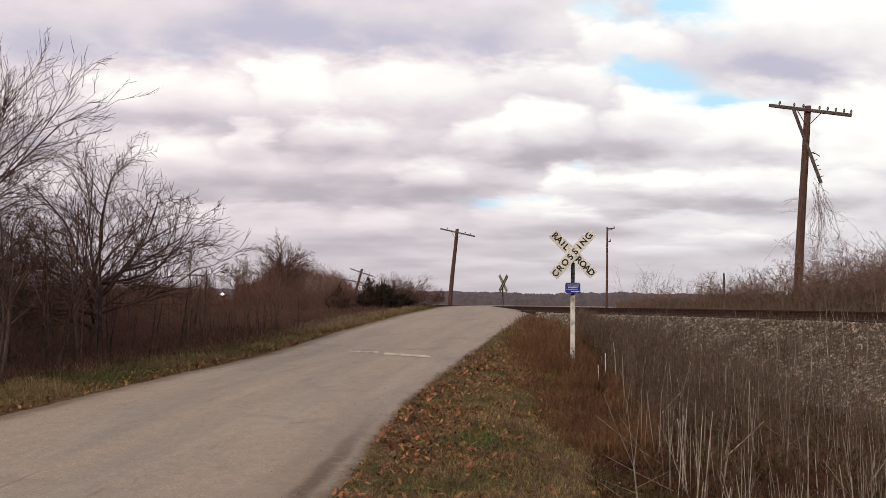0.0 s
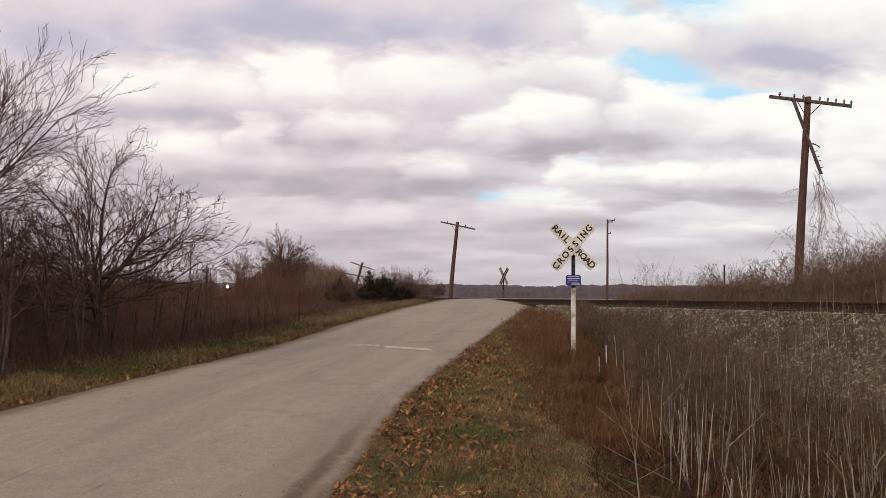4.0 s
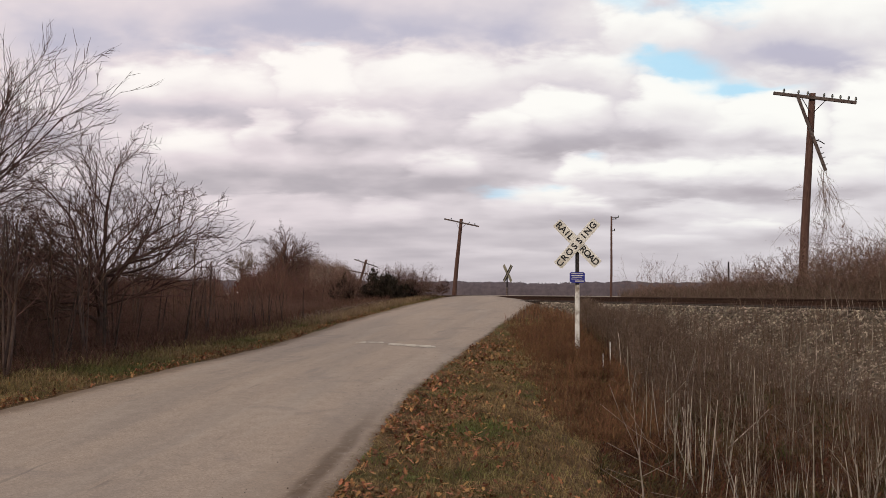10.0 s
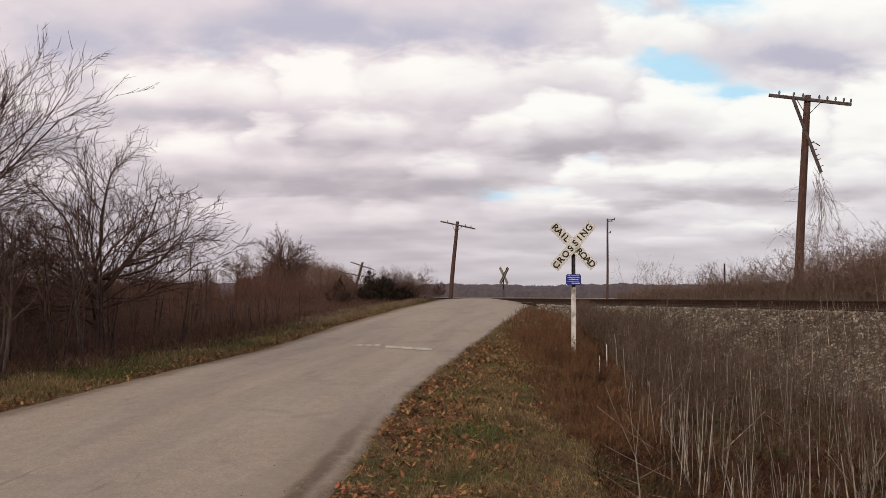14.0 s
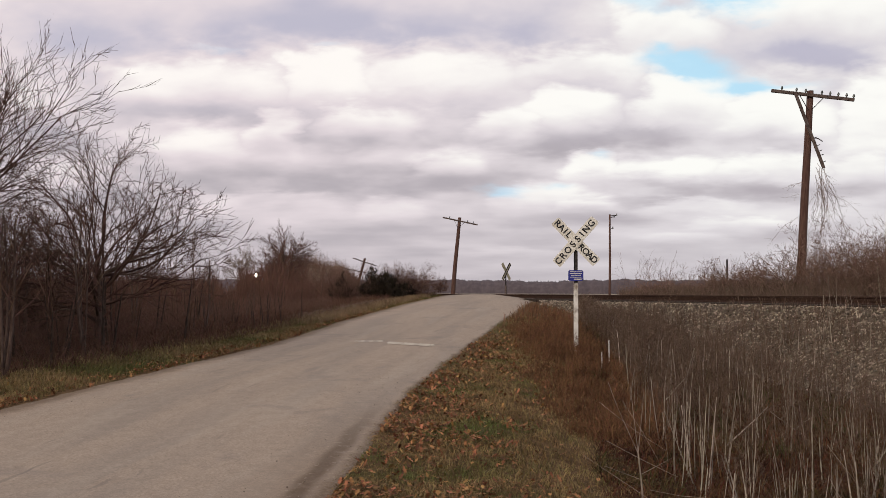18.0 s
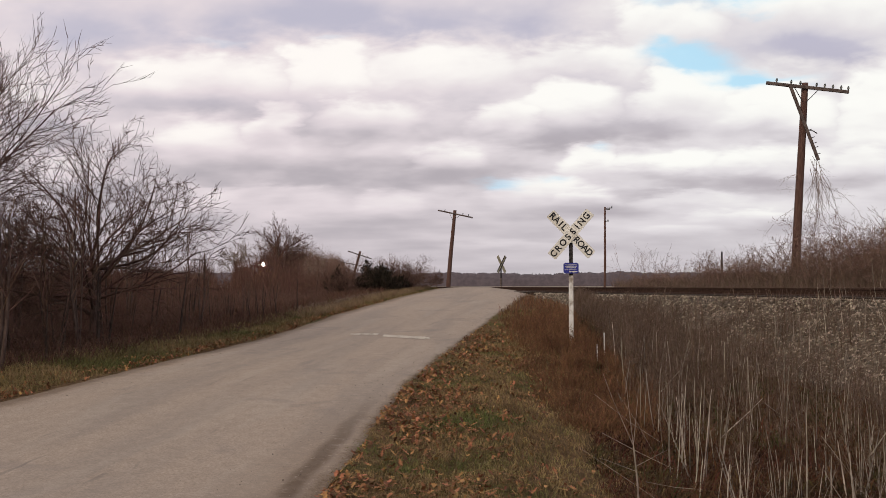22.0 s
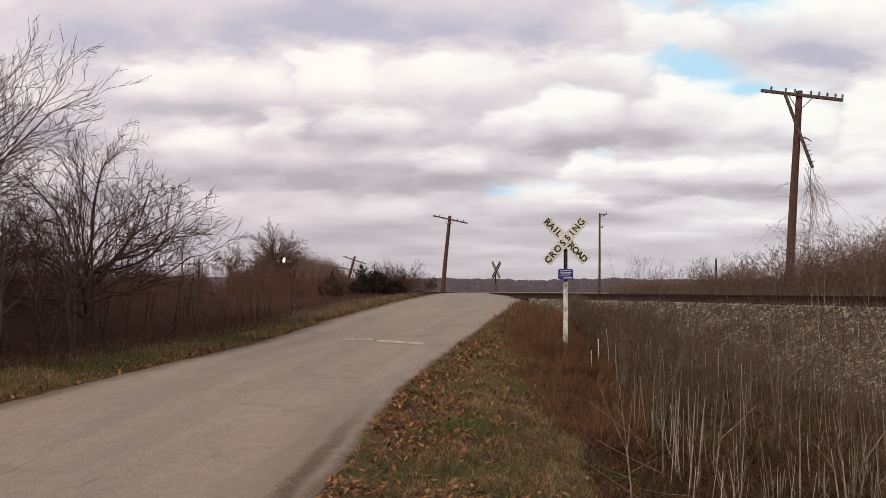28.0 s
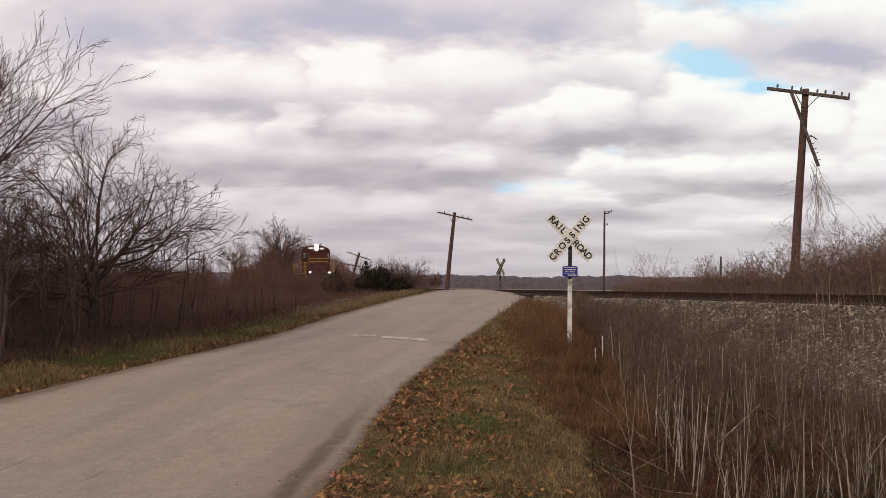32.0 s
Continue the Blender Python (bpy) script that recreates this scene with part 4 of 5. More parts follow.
def build_brush():
    g = np.random.default_rng(31)
    left = lambda y, d: float(np.interp(y, ROAD_Y, ROAD_L)) - d
    red = shrub(41, "bare_bush", "dense red-brown bare bush in the roadside thicket", 11, 2.3, 58, .016, (TWIG_RED, TWIG_RED), group="roadside thicket")
    dark = shrub(42, "bare_bush", "dark twiggy bare bush in the roadside thicket", 11, 2.2, 62, .020, (TWIG, TWIG), group="roadside thicket")
    tall = shrub(43, "sapling", "slender bare sapling rising from the thicket", 3, 3.1, 10, .035, (BARK, TWIG),
                 [(1, 1, 0, 6, 5, .04, .1, 0), (8, .28, 38, 3, 3, .1, .08, .35), (5, .45, 34, 2, 3, .15, .05, .2)], group="thicket saplings")
    wan = shrub(47, "sapling", "pale grey bare sapling at the thicket edge", 2, 2.6, 9, .015, (DULL_STALK, TWIG),
                [(1, 1, 0, 6, 5, .04, .1, 0), (8, .25, 38, 3, 3, .1, .08, .4), (5, .45, 34, 1, 1, .15, .05, .2)], group="thicket saplings")
    pale = shrub(44, "pale_bush", "pale straw-coloured bare bush", 5, 2.6, 22, .012, (TWIG_PALE, TWIG_PALE), LIGHT, "pale bushes", .006)
    a, b, c, rest = [], [], [], []
    for y in np.arange(9.5, 47, .8):
        for row in range(5):
            d = 2.3 - .95 * float(smooth01(13, 24, y)) + row * 1.5 + g.random() * 1.0 + max(0, 16 - y) * .12
            x, yy = left(y, d) - .2, y + g.random() * .8
            top = 1.85 + .016 * yy * (1 - smooth01(-.42, -.32, x / yy)) + .012 * yy + .05 * row if x / yy < -.30 else 1.85 + .008 * yy if x / yy < -.26 else 1.76 if x / yy < -.165 else 1.62
            item = (x, yy, max(top - float(ground_z(x, yy)), .45) * (.62 + .55 * g.random()) * (.72 if row < 2 and y < 26 else 1))
            if yy > 27 and x / yy > -.095:
                continue
            (rest if row > 3 else a if g.random() < .6 else b).append(item)
        if y < 29:
            c.append((left(y, 1.9 + 3.5 * g.random()), y, 2.4))
    top_u = (-.48, -.30, -.25, -.225, -.20, -.19, -.178, -.165, -.152, -.135, -.115, -.09)
    top_z = (2.9, 2.7, 2.25, 2.0, 2.1, 2.2, 2.3, 2.4, 2.45, 2.45, 2.4, 2.3)
    for k in range(400):                                   # far thicket that hides the track
        y = 46 + 34 * g.random()
        u = -.44 + .34 * g.random() ** .7 if k < 290 else -.205 + .045 * g.random() if k < 370 else -.155 + .062 * g.random()
        if u > -.155:
            y = 58 + 26 * g.random()
        h = (float(np.interp(u, top_u, top_z)) - float(ground_z(u * y, y)))
        rest.append((u * y, y, max(h, .5) * (.6 + .5 * g.random())))
    strew(red, a, g, (1, 1))
    strew(dark, b + [(-1.75, 43.6, 1.3), (-1.2, 44.6, 1.5), (-2.1, 44.2, 1.6), (-.9, 45.5, 1.2), (-1.5, 45.2, 1.6), (-1.9, 43.2, 1.5), (-1.3, 43.9, 1.6), (-2.4, 43.5, 1.6), (-1.0, 44.9, 1.3), (-3.4, 43.5, 1.3), (-2.9, 44.4, 1.5), (-.5, 46.3, 1.0)], g, (1, 1))
    for _ in range(16):                                    # thin tall saplings above it
        y = 50 + 24 * g.random()
        c.insert(0, ((-.215 + .065 * g.random()) * y, y, 3.3 + .9 * g.random()))
        c.insert(1, ((-.26 + .12 * g.random()) * y, y, 2.7 + .6 * g.random()))
    strew(tall, c[::2], g)
    stem = shrub(48, "sapling", "dark straight sapling trunk standing in the thicket", 1, 2.0, 9, .045, (DARK_BARK, TWIG),
                 [(1, 1, 0, 6, 6, .035, .1, 0), (4, .26, 46, 3, 3, .12, .05, .45), (4, .45, 40, 2, 1, .12, .05, .2)], group="thicket trunks", thin=.004)
    strew(stem, [(left(y, 1.9 - .5 * float(smooth01(13, 24, y)) + 2.2 * g.random() + max(0, 16 - y) * .15), y, 1.3 + .9 * g.random()) for y in 10.5 + 16 * g.random(44)] + [((-.28 + .13 * g.random()) * y, y, 1.0 + 1.1 * g.random()) for y in 23 + 17 * g.random(40)] + [((-.215 + .12 * g.random()) * y, y, 2.3) for y in 48 + 26 * g.random(30)], g, (.7, 1.25))
    strew(wan, c[1::2], g)
    kinds = []
    for seed in (141, 142, 143, 144):
        gg = np.random.default_rng(seed)
        n = 16
        d = fan(gg, n, 30)
        base = np.concatenate([d[:, :2] * .5, np.full((n, 1), -.1)], 1)
        V, F = join(grow(gg, base, d, 2.2 * (.7 + .5 * gg.random(n)), .018 * (.5 + .8 * gg.random(n)), LIGHT, .0055))
        kinds.append((V / np.percentile(V[:, 2], 97), F))
    mass = []
    for x, y, h in rest:
        V, F = kinds[g.integers(0, 4)]
        t = g.random() * 6.28
        h = low_growth(x, y, h)
        V = V * np.array([.8, .8, 1]) * h
        V = np.stack([V[:, 0] * math.cos(t) - V[:, 1] * math.sin(t) + x, V[:, 0] * math.sin(t) + V[:, 1] * math.cos(t) + y, V[:, 2] + float(ground_z(x, y))], -1)
        mass.append((V, F))
    for k in range(46):                                    # close-grown poles that screen the track for a stretch
        y, u = 47 + 14 * g.random(), -.2095 + .0130 * g.random()
        V, F = kinds[k % 4]
        h = 1.8 + (.0165 + .004 * g.random()) * y - float(ground_z(u * y, y))
        V = V * np.array([.16, .16, 1]) * h
        mass.append((V + np.array([u * y, y, float(ground_z(u * y, y))]), F))
    for k in range(80):                                    # and the tall edge further along
        y, u = 40 + 14 * g.random(), -.310 + .0765 * g.random()
        V, F = kinds[k % 4]
        h = 1.8 + (.007 + .014 * g.random() ** 1.5) * y - float(ground_z(u * y, y))
        V = V * np.array([.34, .34, 1]) * h
        mass.append((V + np.array([u * y, y, float(ground_z(u * y, y))]), F))
    V, F = join(mass)
    tagged(new("thicket", mesh_np("thicket", V, F, TWIG_RED)), "dense red-brown bare thicket between road and track", "thicket", kind="stuff")
    mass, wan_mass = [], []
    for k in range(300):                                   # tall brush beyond the track
        u = -.205 + .122 * g.random()
        y = max(16.3 / (u + .28) + 26, 118) + 40 * g.random()
        v = float(np.interp(u, (-.205, -.19, -.175, -.16, -.14, -.12, -.10, -.083), (.015, .026, .036, .041, .039, .035, .029, .015)))
        x = u * y
        h = (1.8 + v * y - float(ground_z(x, y))) * (.6 + .4 * g.random())
        V, F = kinds[k % 4]
        t = g.random() * 6.28
        V = V * np.array([.42, .42, 1]) * h
        (wan_mass if u > -.136 else mass).append((np.stack([V[:, 0] * math.cos(t) - V[:, 1] * math.sin(t) + x, V[:, 0] * math.sin(t) + V[:, 1] * math.cos(t) + y, V[:, 2] + float(ground_z(x, y))], -1), F))
    V, F = join(wan_mass)
    tagged(new("pale_brush", mesh_np("pale_brush", V, F, TWIG_BRAMBLE)), "pale tan bare brush beyond the track", "brush", kind="stuff")
    V, F = join(mass)
    tagged(new("far_brush", mesh_np("far_brush", V, F, TWIG_FAR)), "tall brown bare brush beyond the track", "brush", kind="stuff")
    mass = []
    sparse = []
    for seed in (151, 152, 153):
        gg = np.random.default_rng(seed)
        d = fan(gg, 5, 24)
        base = np.concatenate([d[:, :2] * .5, np.full((5, 1), -.1)], 1)
        V, F = join(grow(gg, base, d, 2.2 * (.7 + .5 * gg.random(5)), .012 * (.5 + .8 * gg.random(5)), LIGHT, .0045))
        sparse.append((V / np.percentile(V[:, 2], 97), F))
    for k in range(30):                                    # see-through bushes above the dense ones
        y, u = 48 + 30 * g.random(), -.222 + .075 * g.random()
        h = float(np.interp(u, (-.222, -.20, -.18, -.165, -.147), (2.6, 3.3, 4.1, 4.1, 3.0))) * (.8 + .3 * g.random())
        V, F = sparse[k % 3]
        t = g.random() * 6.28
        V = V * np.array([.8, .8, 1]) * h
        mass.append((np.stack([V[:, 0] * math.cos(t) - V[:, 1] * math.sin(t) + u * y, V[:, 0] * math.sin(t) + V[:, 1] * math.cos(t) + y, V[:, 2] + float(ground_z(u * y, y))], -1), F))
    V, F = join(mass)
    tagged(new("thin_brush", mesh_np("thin_brush", V, F, TWIG_RED)), "thin see-through bare brush above the thicket", "brush", kind="stuff")
    strew(pale, [((-.134 + .036 * g.random()) * y, y, 3.9 - 1.6 * g.random() ** 2) for y in 122 + 16 * g.random(16)], g, flat=pale)
    for x, y, h, turn in ((-4.7, 42.3, 1.6, 20), (-4.0, 42.7, 1.7, 140), (-4.4, 41.5, 1.3, 250), (-3.9, 41.9, 1.2, 310)):
        copy_thing(dark, pose(x, y, float(ground_z(x, y)) - .03, 0, 0, turn) @ Matrix.Scale(h / HEIGHT[dark] / dark.scale[0], 4))
    # brush beyond the track
    rose = shrub(45, "bramble_bush", "tangled pinkish-brown bare bramble beyond the track", 14, 2.3, 58, .011, (TWIG_BRAMBLE, TWIG_BRAMBLE),
                 [(1, 1, 0, 6, 4, .14, -.01, 0), (8, .40, 42, 3, 3, .2, .02, .15), (7, .42, 40, 2, 1, .22, 0, .12), (4, .45, 38, 1, 1, .2, 0, .1)], "brambles beyond the track", .0038)
    p = []
    for y in np.arange(22, 56, .25):
        dt = 5.0 + 3.8 * g.random()
        x = track_x(y) + dt / TN
        h = .70 + .88 * smooth01(44, 33, y) + .36 * smooth01(36, 30, y) + .6 * g.random() ** 2
        if x / y > .2:
            p.append((x, y + .5 * g.random(), h))
    strew(rose, p, g, (.8, 1.15))
    bare = shrub(46, "bare_sapling", "thin spreading bare sapling beyond the track", 5, 2.4, 35, .013, (TWIG_BRAMBLE, TWIG_BRAMBLE),
                 [(1, 1, 0, 5, 4, .08, .05, 0), (6, .45, 36, 3, 3, .12, .06, .3), (4, .45, 34, 2, 1, .15, .05, .2)], "saplings beyond the track", .0045)
    strew(bare, [(10.9, 52, 2.6), (12.4, 53, 2.7), (11.8, 50, 1.7), (13.9, 51, 1.9), (15.3, 52, 2.1), (14.0, 49, 1.7), (15.4, 47, 2.1), (14.8, 45, 1.6), (13.6, 40, 1.9)], g)


build_brush()


def build_cedar():
    """A low dark evergreen bush, half swallowed by bare twigs."""
    g = np.random.default_rng(51)
    x, y = -2.6, 42.5
    z = float(ground_z(x, y)) - .1
    t = thing("cedar_bush", "dark green-brown cedar bush at the road edge", "shrub", pose(x, y, z) @ Matrix.Diagonal((1.05, 1.0, .82, 1)), "cedars")
    n = 16
    lv = grow(g, np.zeros((n, 3)), fan(g, n, 80), 1.45 * (.6 + .5 * g.random(n)), np.full(n, .03),
              [(1, 1, 0, 5, 5, .1, .05, 0), (10, .42, 45, 3, 3, .12, .1, .15), (7, .45, 40, 2, 3, .15, .1, .1)])
    V, F = join(lv[:1])
    part("stems", mesh_np("stems", V, F, BARK), None, t)
    V, F = join(lv[1:])
    part("twigs", mesh_np("twigs", V, F, CEDAR), None, t)
    base = lv[2][0].reshape(-1, 3, 3)[:, 1]
    pick = base[g.integers(0, len(base), 9000)] + g.normal(size=(9000, 3)) * .05
    V, F = blades(pick, .10 + .12 * g.random(9000), .014 + .01 * g.random(9000), 1.2 * g.random(9000), g)
    part("foliage", mesh_np("foliage", V, F, CEDAR), None, t)
    copy_thing(t, pose(-4.35, 42.0, float(ground_z(-4.35, 42)) - .05, 0, 7, 70) @ Matrix.Diagonal((.36, .44, .92, 1)))
    copy_thing(t, pose(-1.7, 44.5, float(ground_z(-1.7, 44.5)) - .15, 0, 0, 190) @ Matrix.Scale(.7, 4))


build_cedar()


def build_vines():
    """Dead vines hanging from the broken crossarm to the brambles."""
    g = np.random.default_rng(61)
    n = 20
    base = np.stack([14.22 + .42 * g.random(n), np.full(n, 35.7), 6.75 - .9 * g.random(n)], -1)
    lv = grow(g, base, np.stack([.08 + .34 * g.random(n), g.normal(size=n) * .05, -np.ones(n)], -1), 2.4 + 1.6 * g.random(n), np.full(n, .009),
              [(1, 1, 0, 11, 3, .19, -.12, 0), (8, .16, 40, 3, 3, .3, -.12, .1), (3, .45, 45, 2, 3, .3, -.05, .1)])
    v = thing("dead_vine", "dead grey vine trailing from the broken crossarm", "vine", None)
    for k in range(n):
        one = [(V.reshape(n, -1, 3)[k], F.reshape(n, -1, 4)[k] - F.reshape(n, -1, 4)[k].min()) for V, F in lv]
        part("strand", mesh_np("strand", *join(one), TWIG_PALE), None, v)
    n = 5
    base = np.stack([13.7 + .1 * g.random(n), np.full(n, 35.75), 5.0 + 1.2 * g.random(n)], -1)
    lv = grow(g, base, np.stack([-.7 * np.ones(n), g.normal(size=n) * .1, .3 * np.ones(n)], -1), .5 + .4 * g.random(n), np.full(n, .007),
              [(1, 1, 0, 6, 3, .2, -.22, 0), (4, .35, 45, 3, 3, .3, -.05, .2)])
    for k in range(n):
        one = [(V.reshape(n, -1, 3)[k], F.reshape(n, -1, 4)[k] - F.reshape(n, -1, 4)[k].min()) for V, F in lv]
        part("strand", mesh_np("strand", *join(one), TWIG_PALE), None, v)


build_vines()


# ---- weeds, grass, leaves ----
def right_edge(y):
    return np.interp(y, ROAD_Y, ROAD_R)


def left_edge(y):
    return np.interp(y, ROAD_Y, ROAD_L)


def build_weeds():
    g = np.random.default_rng(71)
    N = 8500
    y = 7.0 + 29 * g.random(N) ** .9
    lim = track_x(y) - 2.6 / TN
    start = right_edge(y) + np.interp(y, [6, 9, 14, 20, 25, 40], [3.7, 3.5, 3.2, 2.9, 1.9, 1.3])
    wide = np.maximum(lim - start, .1)
    x = start + np.minimum(wide, 13) * g.random(N)
    keep = (g.random(N) < np.interp(y, [7, 10, 13, 16], [.08, .18, .5, 1])) & (track_d(x, y) < -4.3 - .9 * g.random(N) + 1.3 * smooth01(22, 30, y) + 1.5 * smooth01(.40, .31, x / y) + np.where(g.random(N) < .5, 2.2, 0)) & (x < 1.0 + .56 * y)
    keep &= (g.random(N) < .4 + .6 * (bumps(x * .9, y * .9) > -.05)) & ((y < 24) | (x / y > .15))
    x, y = x[keep], y[keep]
    N = len(x)
    foot = np.stack([x, y, ground_z(x, y) - .03], -1)
    h = (.45 + .5 * g.random(N) + .22 * smooth01(12, 20, y)) * (1 - .25 * smooth01(-6.0, -4.0, track_d(x, y)))
    lean = g.normal(size=(N, 3)) * np.where(g.random((N, 1)) < .08, .45, .10)
    lean[:, 2] = 1
    lv = grow(g, foot, lean, h, .0032 + .0028 * g.random(N), [(1, 1, 0, 3, 3, .035, .04, 0), (9, .20, 56, 2, 1, .22, .03, .38), (4, .5, 56, 1, 1, .1, .02, .1)], .0019)
    n = 1350                                                # thicker pale stems in front
    yn = 6.6 + 15 * g.random(n) ** 1.35
    xn = right_edge(yn) + np.interp(yn, [6, 9, 14], [3.7, 3.4, 3.0]) + (4.5 + .3 * yn) * g.random(n)
    k = g.random(n) < .3 + .7 * (bumps(xn * 1.1 + 3, yn * .8) > 0)
    xn, yn = xn[k], yn[k]
    n = len(xn)
    tall = np.stack([xn, yn, ground_z(xn, yn) - .03], -1)
    tip = g.normal(size=(n, 3)) * np.where(g.random((n, 1)) < .15, .6, .09)
    tip[:, 2] = 1
    thick = grow(g, tall, tip, .35 + .8 * g.random(n), .0042 + .0080 * g.random(n) ** 1.8, [(1, 1, 0, 6, 5, .022, .015, 0), (4, .22, 34, 3, 1, .08, .08, .4), (4, .5, 40, 1, 1, .1, .05, .2)], .0015)
    V, F = lv[0]
    tagged(new("dull_stalks", mesh_np("dull_stalks", V, F, DULL_STALK)), "brown-grey stems of dead weeds", "weeds", kind="stuff")
    V, F = thick[0]
    tagged(new("weed_stalks", mesh_np("weed_stalks", V, F, STALK)), "pale grey standing stalks of dead weeds", "weeds", kind="stuff")
    V, F = join(lv[1:] + thick[1:])
    tagged(new("weed_heads", mesh_np("weed_heads", V, F, FLUFF)), "fine brown dead seed heads of tall weeds", "weeds", kind="stuff")
    # low tangle under the stalks
    N = 60000
    y = 5.5 + 34 * g.random(N) ** 1.4
    x = right_edge(y) + np.interp(y, [5, 11, 14, 20], [2.9, 2.9, 2.7, 2.2]) + 12 * g.random(N)
    k = (track_d(x, y) < -4.6) & (x < 1.2 + .56 * y)
    x, y = x[k], y[k]
    pos = np.stack([x, y, ground_z(x, y) - .02], -1)
    V, F = blades(pos, .12 + .34 * g.random(len(x)), .005 + .005 * g.random(len(x)), .4 + 1.3 * g.random(len(x)), g)
    tagged(new("weed_litter", mesh_np("weed_litter", V, F, LITTER)), "rust-brown dead undergrowth between the stalks", "weeds", kind="stuff")
    N = 15000
    y = 7 + 5.5 * g.random(N)
    x = right_edge(y) + 2.5 + 3.2 * g.random(N) + .2 * bumps(y * 2.1, y)
    pos = np.stack([x, y, ground_z(x, y) - .02], -1)
    V, F = blades(pos, .05 + .16 * g.random(N), .004 + .005 * g.random(N), .6 + 1.4 * g.random(N), g)
    tagged(new("dark_litter", mesh_np("dark_litter", V, F, LITTER)), "dark matted dead leaves and stems under the weeds", "litter", kind="stuff")
    # rust-coloured weeds at the verge
    N = 6200
    y = 11.2 + 12.8 * g.random(N)
    t = g.random(N) ** .85
    x0 = g.random(N) * .4
    x = right_edge(y) + np.interp(y, [7.5, 11, 14, 20, 24], [2.3, 2.1, 1.65, .8, .4]) + .35 * bumps(x0 * 1.3, y * 1.1) + np.interp(y, [8, 10, 14, 20], [.7, 1.0, 1.9, 2.0]) * t
    foot = np.stack([x, y, ground_z(x, y) - .02], -1)
    lean = g.normal(size=(N, 3)) * .16
    lean[:, 2] = 1
    lv = grow(g, foot, lean, (.12 + .26 * g.random(N)) * (.35 + .65 * smooth01(0, .6, t)) * np.interp(y, [8, 14], [.7, 1]) * (.7 + .6 * (bumps(x * 1.5, y * 1.5) > 0)), np.full(N, .003), [(1, 1, 0, 3, 1, .06, .03, 0), (7, .34, 38, 2, 1, .12, .1, .2), (3, .5, 34, 1, 1, .1, .1, .2)])
    V, F = join(lv)
    tagged(new("rust_weeds", mesh_np("rust_weeds", V, F, RUST_WEED)), "fine rust-brown dead weeds beside the sign", "weeds", kind="stuff")
    # grass and weeds along the far brow and beyond the track
    N = 9000
    y = 24 + 24 * g.random(N)
    x = right_edge(y) + .2 + 5.5 * g.random(N)
    k = (track_d(x, y) < -3.2) & (x < right_edge(y) + 1.0 + 4.0 * smooth01(34, 26, y))
    x, y = x[k], y[k]
    pos = np.stack([x, y, ground_z(x, y)], -1)
    V, F = blades(pos, .12 + .30 * g.random(len(x)), .005 + .004 * g.random(len(x)), .2 + .8 * g.random(len(x)), g)
    tagged(new("brow_grass", mesh_np("brow_grass", V, F, RUST_WEED)), "rust-brown dead grass on the brow by the track", "grass", kind="stuff")
    N = 5200
    y = 12 + 22 * g.random(N)
    x = track_x(y) - (1.7 + 1.4 * g.random(N)) / TN
    k = (bumps(x * 1.1, y * 1.1) > -.05) & (x / y > .2)
    x, y = x[k], y[k]
    pos = np.stack([x, y, rail_z(y) - .25 - np.clip(-track_d(x, y) - 1.75, 0, 9) / 1.7 - .02], -1)
    V, F = blades(pos, .14 + .36 * g.random(len(x)) ** 1.5, .003 + .003 * g.random(len(x)), .2 + .7 * g.random(len(x)), g)
    tagged(new("track_weeds", mesh_np("track_weeds", V, F, FLUFF)), "thin brown dead weeds on the ballast beside the rails", "weeds", kind="stuff")
    N = 42000
    y = 18 + 42 * g.random(N)
    x = track_x(y) + (2.6 + 5 * g.random(N)) / TN
    k = x / y > .185 + .06 * g.random(N)
    x, y = x[k], y[k]
    pos = np.stack([x, y, ground_z(x, y)], -1)
    V, F = blades(pos, (.55 + .65 * g.random(len(x))) * (.8 + .35 * smooth01(44, 30, y)), .007 + .006 * g.random(len(x)), .1 + .4 * g.random(len(x)), g)
    tagged(new("far_side_weeds", mesh_np("far_side_weeds", V, F, FLUFF)), "brown dead weeds beyond the track", "weeds", kind="stuff")


